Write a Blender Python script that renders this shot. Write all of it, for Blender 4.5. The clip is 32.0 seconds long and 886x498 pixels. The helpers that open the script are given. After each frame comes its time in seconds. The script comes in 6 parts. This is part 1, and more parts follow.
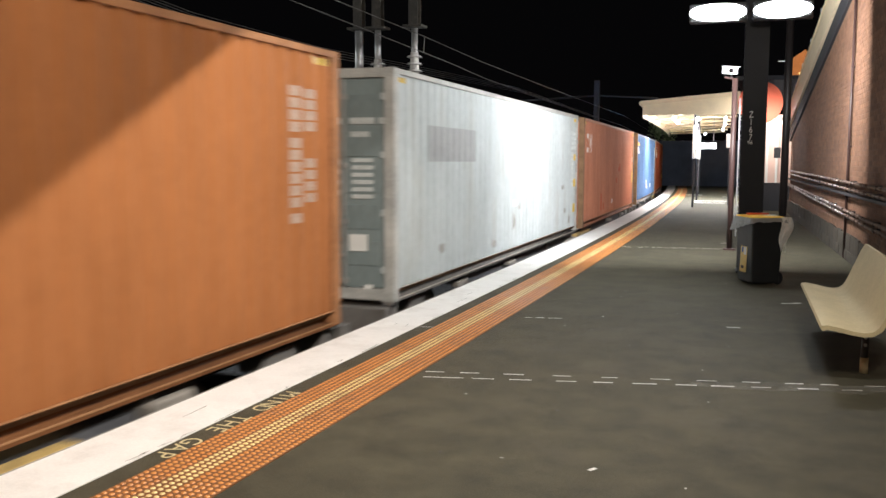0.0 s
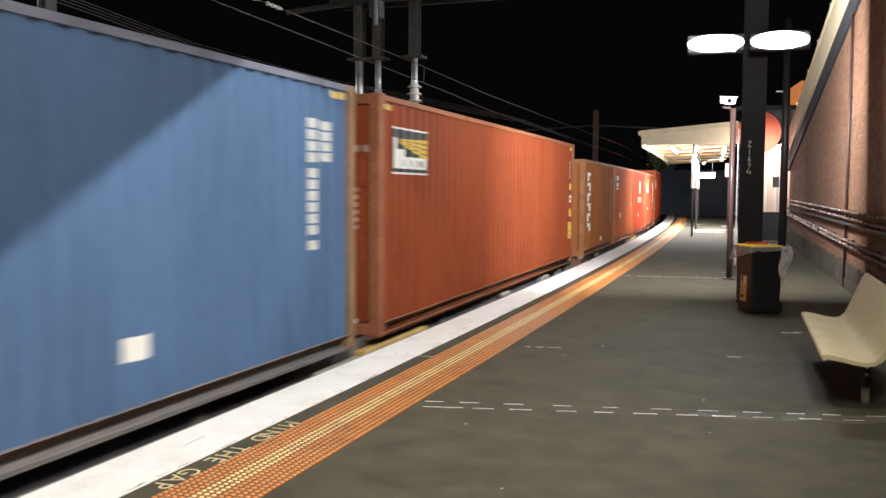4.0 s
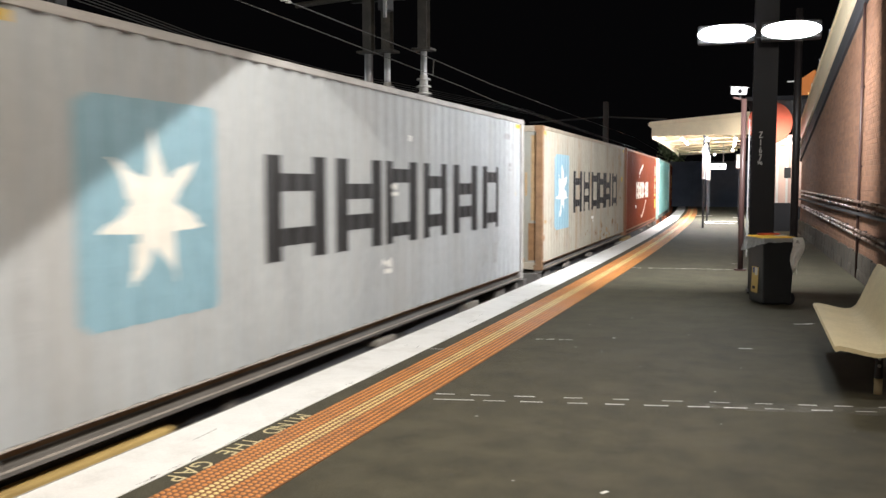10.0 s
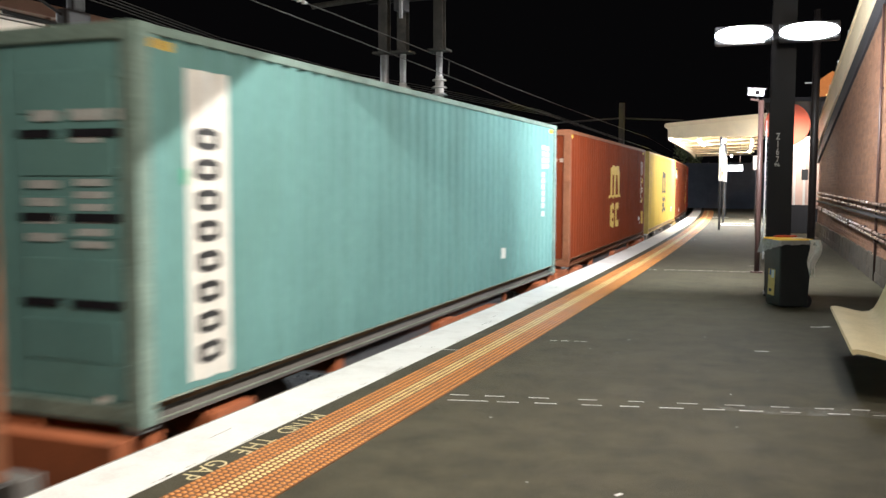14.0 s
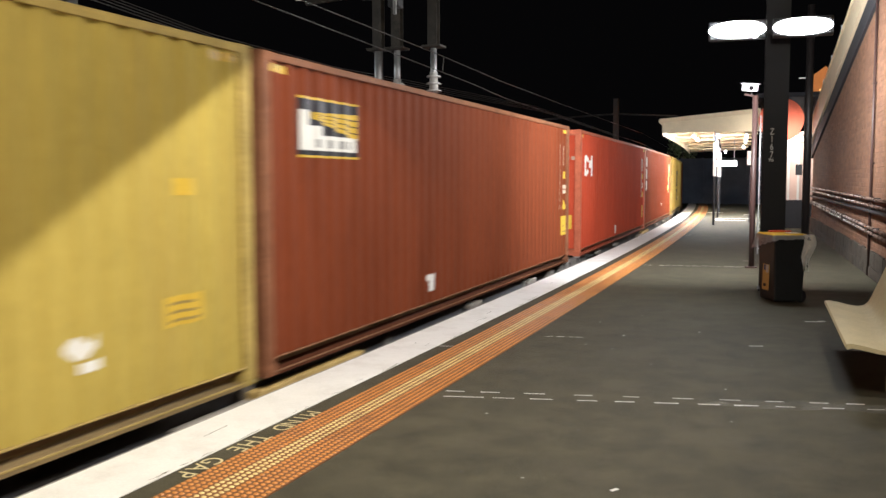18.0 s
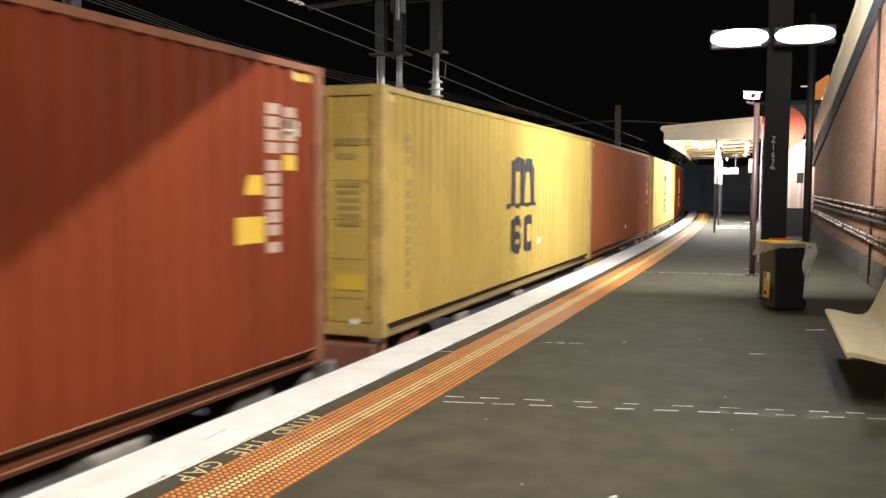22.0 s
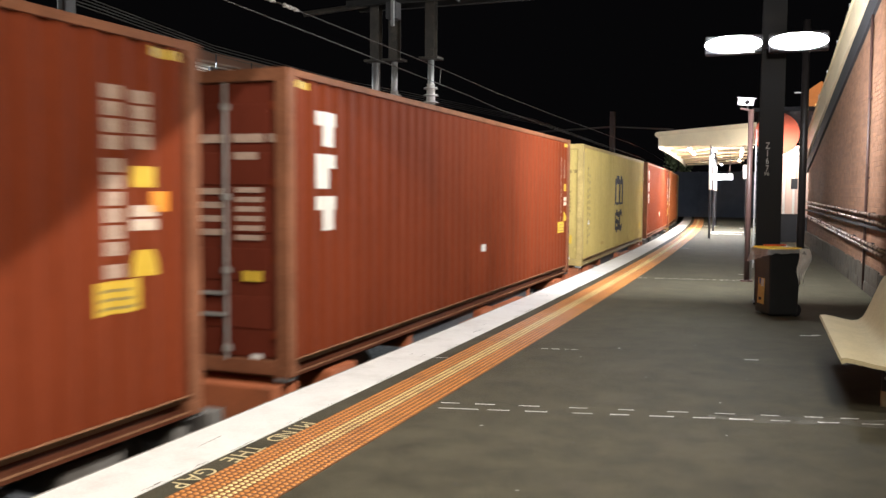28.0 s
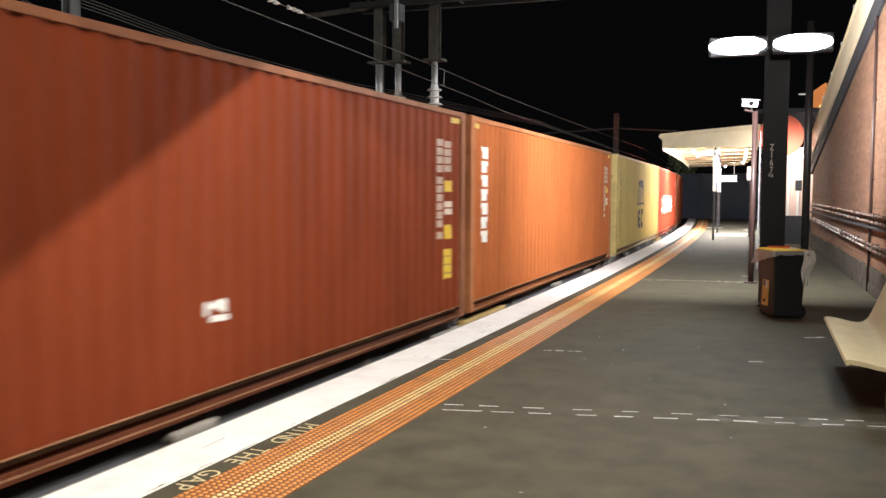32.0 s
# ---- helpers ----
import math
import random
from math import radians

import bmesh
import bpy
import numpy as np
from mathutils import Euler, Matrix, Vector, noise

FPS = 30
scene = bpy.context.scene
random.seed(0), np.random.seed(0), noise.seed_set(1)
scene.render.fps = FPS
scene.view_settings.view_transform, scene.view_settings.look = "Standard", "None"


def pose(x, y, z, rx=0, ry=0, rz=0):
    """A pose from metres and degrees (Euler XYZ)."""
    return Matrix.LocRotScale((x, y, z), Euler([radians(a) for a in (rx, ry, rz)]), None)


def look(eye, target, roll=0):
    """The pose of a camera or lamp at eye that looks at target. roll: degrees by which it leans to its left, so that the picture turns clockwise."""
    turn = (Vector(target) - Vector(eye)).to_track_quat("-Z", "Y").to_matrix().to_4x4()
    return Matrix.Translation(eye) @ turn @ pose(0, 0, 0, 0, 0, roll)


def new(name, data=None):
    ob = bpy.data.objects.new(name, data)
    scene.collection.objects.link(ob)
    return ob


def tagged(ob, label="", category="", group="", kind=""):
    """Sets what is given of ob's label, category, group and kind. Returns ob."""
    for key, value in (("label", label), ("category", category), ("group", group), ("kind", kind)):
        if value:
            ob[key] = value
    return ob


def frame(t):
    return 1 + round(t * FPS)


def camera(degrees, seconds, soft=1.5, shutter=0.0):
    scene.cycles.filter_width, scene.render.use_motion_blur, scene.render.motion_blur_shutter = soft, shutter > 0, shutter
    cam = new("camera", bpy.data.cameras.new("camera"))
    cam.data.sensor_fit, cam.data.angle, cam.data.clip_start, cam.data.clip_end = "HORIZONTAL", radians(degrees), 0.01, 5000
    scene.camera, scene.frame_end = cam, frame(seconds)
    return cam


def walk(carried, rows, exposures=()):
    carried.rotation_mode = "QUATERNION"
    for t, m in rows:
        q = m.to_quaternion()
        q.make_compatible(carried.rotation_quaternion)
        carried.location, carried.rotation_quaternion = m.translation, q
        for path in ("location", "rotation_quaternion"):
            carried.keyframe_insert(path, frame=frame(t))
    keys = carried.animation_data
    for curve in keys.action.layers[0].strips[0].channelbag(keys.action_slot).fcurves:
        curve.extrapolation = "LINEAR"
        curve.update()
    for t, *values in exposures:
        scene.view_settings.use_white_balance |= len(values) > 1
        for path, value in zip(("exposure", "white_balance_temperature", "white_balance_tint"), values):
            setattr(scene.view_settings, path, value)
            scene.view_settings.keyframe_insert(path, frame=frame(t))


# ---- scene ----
# The camera stands on a platform, 1.74 m up, and is only turned a little in the hand.
cam = camera(52.67, 32.0, soft=1.5, shutter=0.5)
EYE = (0.0, 0.0, 1.736)
TURNS = [
    (0, 20.22, -5.65, 0.26), (0.5, 20.18, -5.45, 0.05), (1, 20.22, -5.14, 0.00), (1.5, 20.18, -4.90, 0.01),
    (2, 20.15, -4.61, 0.17), (2.5, 20.15, -4.05, 0.35), (3, 20.19, -3.86, 0.34), (3.5, 20.20, -3.78, 0.31),
    (5.5, 20.27, -3.94, 0.17), (6, 20.27, -4.01, 0.12), (6.5, 20.26, -4.12, 0.18), (7, 20.22, -4.22, 0.16),
    (7.5, 20.24, -4.36, 0.15), (8, 20.28, -4.29, 0.09), (8.5, 20.36, -4.35, 0.11), (9, 20.40, -4.24, 0.05),
    (9.5, 20.61, -4.25, -0.05), (10, 20.86, -4.26, -0.04), (10.5, 21.10, -4.26, 0.04), (11, 21.39, -4.24, 0.09),
    (11.5, 21.55, -4.13, 0.22), (12, 21.67, -4.12, 0.22), (12.5, 21.84, -4.15, 0.18), (13, 21.93, -4.17, 0.14),
    (13.5, 21.84, -4.16, 0.17), (14, 21.81, -4.21, 0.15), (14.5, 21.78, -4.25, 0.06), (16.5, 21.59, -4.34, -0.02),
    (17, 21.58, -4.38, -0.03), (17.5, 21.55, -4.46, -0.01), (18, 21.49, -4.44, -0.07), (18.5, 21.59, -4.54, -0.10),
    (19, 21.62, -4.70, -0.01), (19.5, 21.74, -4.77, 0.10), (20, 21.78, -4.70, 0.32), (20.5, 21.86, -4.62, 0.46),
    (21, 21.64, -4.43, 0.50), (21.5, 21.59, -4.28, 0.50), (22, 21.54, -4.10, 0.38), (22.5, 21.50, -3.99, 0.35),
    (23, 21.41, -3.91, 0.24), (23.5, 21.37, -3.86, 0.13), (24, 21.41, -3.71, 0.04), (24.5, 21.41, -3.62, -0.04),
    (25, 21.42, -3.62, -0.03), (25.5, 21.38, -3.66, -0.08), (27.5, 21.27, -3.76, 0.27), (28, 21.23, -3.71, 0.36),
    (28.5, 21.15, -3.70, 0.50), (29, 21.07, -3.64, 0.60), (29.5, 21.01, -3.56, 0.58), (30, 21.05, -3.61, 0.57),
    (30.5, 21.03, -3.62, 0.53), (31, 21.11, -3.62, 0.51), (31.5, 21.32, -3.64, 0.49), (32, 21.47, -3.60, 0.34),
]

# the hand camera meters each load as it passes
EXPOSURES = [(0, 0.36), (1, 0.21), (2, 0.28), (3, 0.41), (6, 0.48), (7, 0.48), (8, 0.52), (9, 0.5), (10, 0.35), (11, 0.23), (12, 0.23), (13, 0.59), (14, 0.56), (17, 0.47), (18, 0.34), (19, 0.56), (20, 0.48), (21, 0.46), (22, 0.54), (23, 0.27), (24, 0.36), (25, 0.4), (28, 0.55), (29, 0.59), (30, 0.37), (31, 0.27), (32, 0.68)]


def held(yaw, pitch, roll):
    return pose(*EYE) @ pose(0, 0, 0, 0, 0, yaw) @ pose(0, 0, 0, 90 + pitch) @ pose(0, 0, 0, 0, 0, roll)


walk(cam, [(t, held(a, b, c)) for t, a, b, c in TURNS], EXPOSURES)

# ---- night sky ----
world = bpy.data.worlds.new("night")
scene.world = world
world.use_nodes = True
wn = world.node_tree
wn.nodes["Background"].inputs["Color"].default_value = (0.05, 0.048, 0.055, 1)
wn.nodes["Background"].inputs["Strength"].default_value = 0.026


def lamp(name, kind, place, energy, color=(1, 1, 1), target=None, **more):
    data = bpy.data.lights.new(name, kind)
    data.energy, data.color = energy, color
    ob = new(name, data)
    if "radius" in more:
        data.shadow_soft_size = more["radius"]
    if "size" in more:
        data.shape, data.size, data.size_y = "RECTANGLE", more["size"][0], more["size"][1]
    if "cone" in more:
        data.spot_size, data.spot_blend = radians(more["cone"]), more.get("blend", 0.3)
    ob.matrix_world = look(place, target) if target else Matrix.Translation(place)
    return ob


WARM, COOL = (1.0, 0.86, 0.66), (0.86, 0.97, 1.0)
DOWN = (0.8, 5.0, 6.3)
MAST = (-0.33, 14.95)
FLOOD = (-0.59, 14.45, 3.97)
# shaded lamp above the bench, flood lamp on the mast, then unseen fills
lamp("bench_lamp_light", "SPOT", DOWN, 1680, (1.0, 0.955, 0.89), (-4.3, 6.4, 0.9), radius=0.0009, cone=108, blend=1.0)
lamp("mast_flood_light", "AREA", (FLOOD[0], FLOOD[1] - 0.1, FLOOD[2]), 365, (0.96, 0.98, 1.0), (FLOOD[0] - 2.5, FLOOD[1] - 1.1, FLOOD[2] - 0.3), size=(0.6, 0.24))
# added fill behind the mast for canopy and far loads, without a lamp head
lamp("mast_flood_rear_light", "AREA", (FLOOD[0] - 0.2, FLOOD[1] + 0.8, FLOOD[2] - 0.12), 700, (0.97, 0.98, 1.0), (FLOOD[0] - 0.9, FLOOD[1] + 3.8, FLOOD[2] - 0.6), size=(0.5, 0.3))
# added fill that brightens the station wall, no fixture known
lamp("station_porch_light", "AREA", (-0.3, 32.8, 3.5), 70, (1.0, 0.93, 0.85), (-0.3, 34.0, 2.2), size=(1.0, 0.15))
lamp("street_glow_light", "AREA", (0.6, 42.5, 7.2), 260, (1.0, 0.6, 0.25), (1.3, 46.0, 4.5), size=(0.5, 0.3))
# added soft fill overhead, brightens the loads where the bench lamp is cut off
lamp("platform_light_behind", "AREA", (1.2, 1.4, 6.0), 365, (1.0, 0.9, 0.76), (-4.3, 2.8, 3.5), size=(3.0, 1.0))


# ---- materials ----
def mat(name, color, rough=0.7, metal=0.0, var=0.25, scale=6.0, fine=60.0, bump=0.15, dirt=None, dirt_amount=0.4, dirt_scale=1.2, stretch=(1, 1, 1), random_tint=0.0, emit=0.0, spec=0.4, shift=0.0):
    m = bpy.data.materials.new(name)
    m.use_nodes = True
    nt, b = m.node_tree, m.node_tree.nodes["Principled BSDF"]
    b.inputs["Metallic"].default_value = metal
    b.inputs["Specular IOR Level"].default_value = spec
    L = nt.links.new

    def node(kind, **vals):
        n = nt.nodes.new(kind)
        for k, v in vals.items():
            n.inputs[k].default_value = v
        return n

    tc = node("ShaderNodeTexCoord")
    mp = node("ShaderNodeMapping", Scale=stretch)
    L(tc.outputs["Object"], mp.inputs["Vector"])
    if shift:
        own = node("ShaderNodeObjectInfo")
        far = node("ShaderNodeMath")
        far.operation = "MULTIPLY"
        far.inputs[1].default_value = shift
        L(own.outputs["Random"], far.inputs[0])
        L(far.outputs[0], mp.inputs["Location"])
    big = node("ShaderNodeTexNoise", Scale=scale, Detail=6.0, Roughness=0.6)
    small = node("ShaderNodeTexNoise", Scale=fine, Detail=4.0, Roughness=0.7)
    L(mp.outputs["Vector"], big.inputs["Vector"])
    L(mp.outputs["Vector"], small.inputs["Vector"])
    mix = node("ShaderNodeMath")
    mix.operation = "ADD"
    L(big.outputs["Fac"], mix.inputs[0])
    L(small.outputs["Fac"], mix.inputs[1])
    ramp = node("ShaderNodeMapRange")
    ramp.inputs["From Min"].default_value, ramp.inputs["From Max"].default_value = 0.7, 1.3
    ramp.inputs["To Min"].default_value, ramp.inputs["To Max"].default_value = 1 - var, 1 + var
    L(mix.outputs[0], ramp.inputs["Value"])
    out = ramp.outputs["Result"]
    if random_tint:
        info = node("ShaderNodeObjectInfo")
        geo = node("ShaderNodeNewGeometry")
        addr = node("ShaderNodeMath")
        addr.operation = "ADD"
        L(info.outputs["Random"], addr.inputs[0])
        L(geo.outputs["Random Per Island"], addr.inputs[1])
        fr = node("ShaderNodeMath")
        fr.operation = "FRACT"
        L(addr.outputs[0], fr.inputs[0])
        r2 = node("ShaderNodeMapRange")
        r2.inputs["To Min"].default_value, r2.inputs["To Max"].default_value = 1 - random_tint, 1 + random_tint
        L(fr.outputs[0], r2.inputs["Value"])
        mul = node("ShaderNodeMath")
        mul.operation = "MULTIPLY"
        L(out, mul.inputs[0])
        L(r2.outputs["Result"], mul.inputs[1])
        out = mul.outputs[0]
    scl = node("ShaderNodeVectorMath")
    scl.operation = "SCALE"
    scl.inputs[0].default_value = color
    L(out, scl.inputs["Scale"])
    col = scl.outputs["Vector"]
    if dirt:
        dn = node("ShaderNodeTexNoise", Scale=dirt_scale, Detail=8.0, Roughness=0.65)
        L(mp.outputs["Vector"], dn.inputs["Vector"])
        dr = node("ShaderNodeMapRange")
        dr.inputs["From Min"].default_value, dr.inputs["From Max"].default_value = 0.5, 0.72
        dr.inputs["To Max"].default_value = dirt_amount
        L(dn.outputs["Fac"], dr.inputs["Value"])
        mx = node("ShaderNodeMix")
        mx.data_type = "RGBA"
        L(dr.outputs["Result"], mx.inputs["Factor"])
        L(col, mx.inputs["A"])
        mx.inputs["B"].default_value = (*dirt, 1)
        col = mx.outputs["Result"]
    L(col, b.inputs["Base Color"])
    rr = node("ShaderNodeMapRange")
    rr.inputs["To Min"].default_value, rr.inputs["To Max"].default_value = max(rough - 0.12, 0.02), min(rough + 0.12, 1)
    L(big.outputs["Fac"], rr.inputs["Value"])
    L(rr.outputs["Result"], b.inputs["Roughness"])
    if bump:
        bp = node("ShaderNodeBump", Strength=bump, Distance=0.01)
        L(small.outputs["Fac"], bp.inputs["Height"])
        L(bp.outputs["Normal"], b.inputs["Normal"])
    if emit:
        b.inputs["Emission Color"].default_value = (*color, 1)
        b.inputs["Emission Strength"].default_value = emit
    return m


asphalt = mat("asphalt", (0.064, 0.058, 0.0375), 0.78, var=0.5, scale=3.2, fine=90, bump=0.7, dirt=(0.1, 0.088, 0.058), dirt_amount=0.7, dirt_scale=1.1, spec=0.3)
edge_white = mat("edge_paint", (0.8, 0.79, 0.77), 0.65, var=0.07, scale=3, fine=60, bump=0.3, dirt=(0.5, 0.47, 0.43), dirt_amount=0.45, dirt_scale=2.2)
nosing_dark = mat("dark_nosing", (0.06, 0.058, 0.06), 0.8, var=0.3, scale=3, fine=50, bump=0.4)
concrete = mat("concrete", (0.3, 0.29, 0.27), 0.9, var=0.2, scale=2, fine=50, bump=0.4)
tactile_base = mat("tactile_base", (0.2, 0.085, 0.033), 0.6, var=0.2, scale=4, fine=80, dirt=(0.12, 0.05, 0.03), dirt_amount=0.5, dirt_scale=3)
tactile_orange = mat("tactile_orange", (0.6, 0.245, 0.065), 0.4, var=0.2, scale=4, fine=80, dirt=(0.16, 0.08, 0.05), dirt_amount=0.5, dirt_scale=3)
tactile_yellow = mat("tactile_yellow", (0.74, 0.57, 0.26), 0.45, var=0.2, scale=4, fine=80, dirt=(0.3, 0.2, 0.08), dirt_amount=0.5, dirt_scale=3)
paint_cream = mat("painted_letters", (0.7, 0.6, 0.34), 0.6, var=0.3, scale=9, fine=90, dirt=(0.1, 0.1, 0.1), dirt_amount=0.7, dirt_scale=14)
chalk = mat("worn_line_paint", (0.72, 0.7, 0.66), 0.7, var=0.3, scale=12, fine=90, dirt=(0.09, 0.09, 0.09), dirt_amount=0.55, dirt_scale=11)
chalk_dust = mat("chalk_dust", (0.36, 0.35, 0.32), 0.9, var=0.2, scale=5, fine=70, bump=0)
_n = chalk_dust.node_tree
_t, _r = _n.nodes.new("ShaderNodeTexNoise"), _n.nodes.new("ShaderNodeMapRange")
_t.inputs["Scale"].default_value, _t.inputs["Detail"].default_value, _t.inputs["Roughness"].default_value = 3.5, 9.0, 0.7
_r.inputs["From Min"].default_value, _r.inputs["From Max"].default_value, _r.inputs["To Max"].default_value = 0.4, 0.72, 0.55
_n.links.new(_n.nodes["Texture Coordinate"].outputs["Object"], _t.inputs["Vector"])
_n.links.new(_t.outputs["Fac"], _r.inputs["Value"])
_n.links.new(_r.outputs["Result"], _n.nodes["Principled BSDF"].inputs["Alpha"])
ballast = mat("ballast", (0.15, 0.155, 0.165), 0.95, var=0.5, scale=9, fine=40, bump=1.0)
rail_steel = mat("rail_steel", (0.25, 0.22, 0.2), 0.4, 0.9, var=0.2)
brick_red = mat("brick", (0.21, 0.108, 0.064), 0.85, var=0.2, scale=3, fine=60, bump=0.4, dirt=(0.16, 0.09, 0.068), dirt_amount=0.5, dirt_scale=0.8, random_tint=0.18)
mortar = mat("mortar", (0.205, 0.12, 0.08), 0.95, var=0.2, scale=4, bump=0.4)
plinth_stone = mat("plinth_stone", (0.07, 0.058, 0.044), 0.95, var=0.4, scale=3, fine=30, bump=0.8, dirt=(0.05, 0.05, 0.045), dirt_amount=0.7, dirt_scale=2.5)
cream_paint = mat("cream_paint", (0.84, 0.72, 0.5), 0.5, var=0.08, scale=2, fine=30, bump=0.05, dirt=(0.5, 0.42, 0.28), dirt_amount=0.3)
white_paint = mat("white_paint", (0.78, 0.77, 0.74), 0.5, var=0.06, scale=2, fine=30, bump=0.05)
mast_grey = mat("dark_mast_paint", (0.007, 0.009, 0.014), 0.5, 0.1, var=0.2, scale=3, fine=50)
pole_brown = mat("dark_brown_paint", (0.055, 0.03, 0.027), 0.45, var=0.2, scale=3)
pole_dark = mat("dark_pole_paint", (0.02, 0.016, 0.015), 0.45, var=0.2, scale=3)
conduit_paint = mat("conduit_paint", (0.17, 0.115, 0.09), 0.28, 0.2, var=0.2, scale=5)
galv = mat("galvanised_steel", (0.42, 0.42, 0.42), 0.45, 0.7, var=0.2, scale=7, fine=60)
dark_steel = mat("dark_steel", (0.055, 0.055, 0.058), 0.6, 0.3, var=0.25)
beam_grey = mat("beam_grey", (0.022, 0.022, 0.022), 0.6, 0.3, var=0.25)
insulator_glaze = mat("insulator_glaze", (0.5, 0.48, 0.46), 0.25, var=0.1)
bin_green = mat("bin_plastic", (0.022, 0.025, 0.028), 0.5, var=0.2, scale=5, bump=0.1)
lid_yellow = mat("yellow_lid_plastic", (0.68, 0.42, 0.03), 0.4, var=0.08)
label_yellow = mat("yellow_sticker", (0.6, 0.4, 0.045), 0.5, var=0.1)
bin_sticker = mat("pale_yellow_sticker", (0.66, 0.47, 0.15), 0.5, var=0.15)
label_white = mat("white_sticker", (0.75, 0.75, 0.72), 0.5, var=0.08)
number_white = mat("number_white", (0.85, 0.86, 0.86), 0.4, var=0.03)
label_orange = mat("orange_sticker", (0.8, 0.3, 0.03), 0.5, var=0.08)
label_blue = mat("blue_sticker", (0.05, 0.12, 0.3), 0.5, var=0.08)
label_tan = mat("faded_orange_sticker", (0.6, 0.36, 0.14), 0.5, var=0.15)
label_green = mat("green_sticker", (0.05, 0.38, 0.22), 0.5, var=0.08)
label_black = mat("black_sticker", (0.015, 0.015, 0.02), 0.5, var=0.08)
red_plastic = mat("red_plastic", (0.6, 0.07, 0.03), 0.4, var=0.1)
bag_clear = mat("clear_bin_liner", (0.5, 0.51, 0.52), 0.3, var=0.1, scale=20)
_b = bag_clear.node_tree.nodes["Principled BSDF"]
_b.inputs["Alpha"].default_value = 0.5
bag_tail = mat("whitish_bag", (0.85, 0.85, 0.83), 0.35, var=0.15, scale=25, fine=90, bump=0.3)
bag_tail.node_tree.nodes["Principled BSDF"].inputs["Alpha"].default_value = 1.0
bench_cream = mat("bench_fibreglass", (0.56, 0.47, 0.28), 0.75, var=0.12, scale=2.5, fine=40, bump=0.05, dirt=(0.4, 0.34, 0.22), dirt_amount=0.3, dirt_scale=2)
camera_white = mat("camera_housing", (0.75, 0.76, 0.76), 0.4, var=0.05)
lens_black = mat("black_glass", (0.01, 0.01, 0.012), 0.1)
lamp_glass = mat("lamp_glass", (0.93, 0.98, 1.0), 0.3, emit=60.0, var=0.0, bump=0)
tube_glow = mat("fluorescent_tube", (0.95, 0.98, 1.0), 0.3, emit=150.0, var=0.0, bump=0)
sign_glow = mat("lit_sign", (0.9, 0.95, 1.0), 0.3, emit=5.0, var=0.0, bump=0)
roof_brown = mat("brown_fascia", (0.16, 0.085, 0.055), 0.6, var=0.15, scale=2)
sign_black = mat("sign_black", (0.012, 0.013, 0.016), 0.5, var=0.1)
leaf_green = mat("leaves", (0.12, 0.15, 0.07), 0.7, var=0.4, scale=3, random_tint=0.4)
bark = mat("bark", (0.07, 0.055, 0.045), 0.9, var=0.4)
red_board = mat("red_board", (0.55, 0.1, 0.05), 0.6, var=0.15, scale=2)
pink_render = mat("painted_render", (0.72, 0.52, 0.45), 0.7, var=0.1, scale=2)
wire_dark = mat("wire", (0.075, 0.07, 0.066), 0.5, 0.6, var=0.1)
weathered_post = mat("weathered_post", (0.06, 0.056, 0.05), 0.6, 0.3, var=0.35, scale=5, fine=50, dirt=(0.15, 0.13, 0.1), dirt_amount=0.6, dirt_scale=4)
blue_board = mat("blue_grey_board", (0.085, 0.105, 0.15), 0.7, var=0.25, scale=1.5, fine=30)
dark_wall = mat("dark_board", (0.035, 0.036, 0.042), 0.8, var=0.2, scale=2)
frosted = mat("half_clear_pane", (0.7, 0.7, 0.68), 0.5, var=0.0, bump=0)
frosted.node_tree.nodes["Principled BSDF"].inputs["Alpha"].default_value = 0.4
earth = mat("dark_ground", (0.05, 0.047, 0.04), 0.95, var=0.4, scale=0.5, fine=20, bump=0.6)


# ---- mesh helpers ----
def link(name, bm, material, parent=None, label="", smooth=False):
    me = bpy.data.meshes.new(name)
    bm.to_mesh(me)
    bm.free()
    me.materials.append(material)
    if smooth:
        for poly in me.polygons:
            poly.use_smooth = True
    ob = new(name, me)
    if parent:
        ob.parent = parent
    if label:
        ob["label"] = label
    return ob


def part(name, bm, material, parent, label="", smooth=False):
    return link(name, bm, material, parent, label, smooth)


def raw(name, verts, faces, material, parent=None, label="", smooth=False):
    me = bpy.data.meshes.new(name)
    me.from_pydata(verts, [], faces)
    me.materials.append(material)
    if smooth:
        me.polygons.foreach_set("use_smooth", [True] * len(me.polygons))
    me.update()
    ob = new(name, me)
    if parent:
        ob.parent = parent
    if label:
        ob["label"] = label
    return ob


def thing(name, m, label, category, group="", kind=""):
    e = new(name)
    e.empty_display_size = 0.1
    e.matrix_world = m
    return tagged(e, label, category, group, kind)


def add_box(bm, x0, x1, y0, y1, z0, z1, bevel=0.0, m=None):
    r = bmesh.ops.create_cube(bm, size=1.0)
    vs = r["verts"]
    for v in vs:
        v.co = Vector(((x0 + x1) / 2 + v.co.x * (x1 - x0), (y0 + y1) / 2 + v.co.y * (y1 - y0), (z0 + z1) / 2 + v.co.z * (z1 - z0)))
    if bevel:
        es = list({e for v in vs for e in v.link_edges})
        r = bmesh.ops.bevel(bm, geom=es, offset=bevel, segments=2, profile=0.6, affect="EDGES")
        vs = list({v for f in r["faces"] for v in f.verts} | {v for v in vs if v.is_valid})
    if m is not None:
        bmesh.ops.transform(bm, matrix=m, verts=[v for v in vs if v.is_valid])
    return bm


def box(x0, x1, y0, y1, z0, z1, bevel=0.0, m=None):
    return add_box(bmesh.new(), x0, x1, y0, y1, z0, z1, bevel, m)


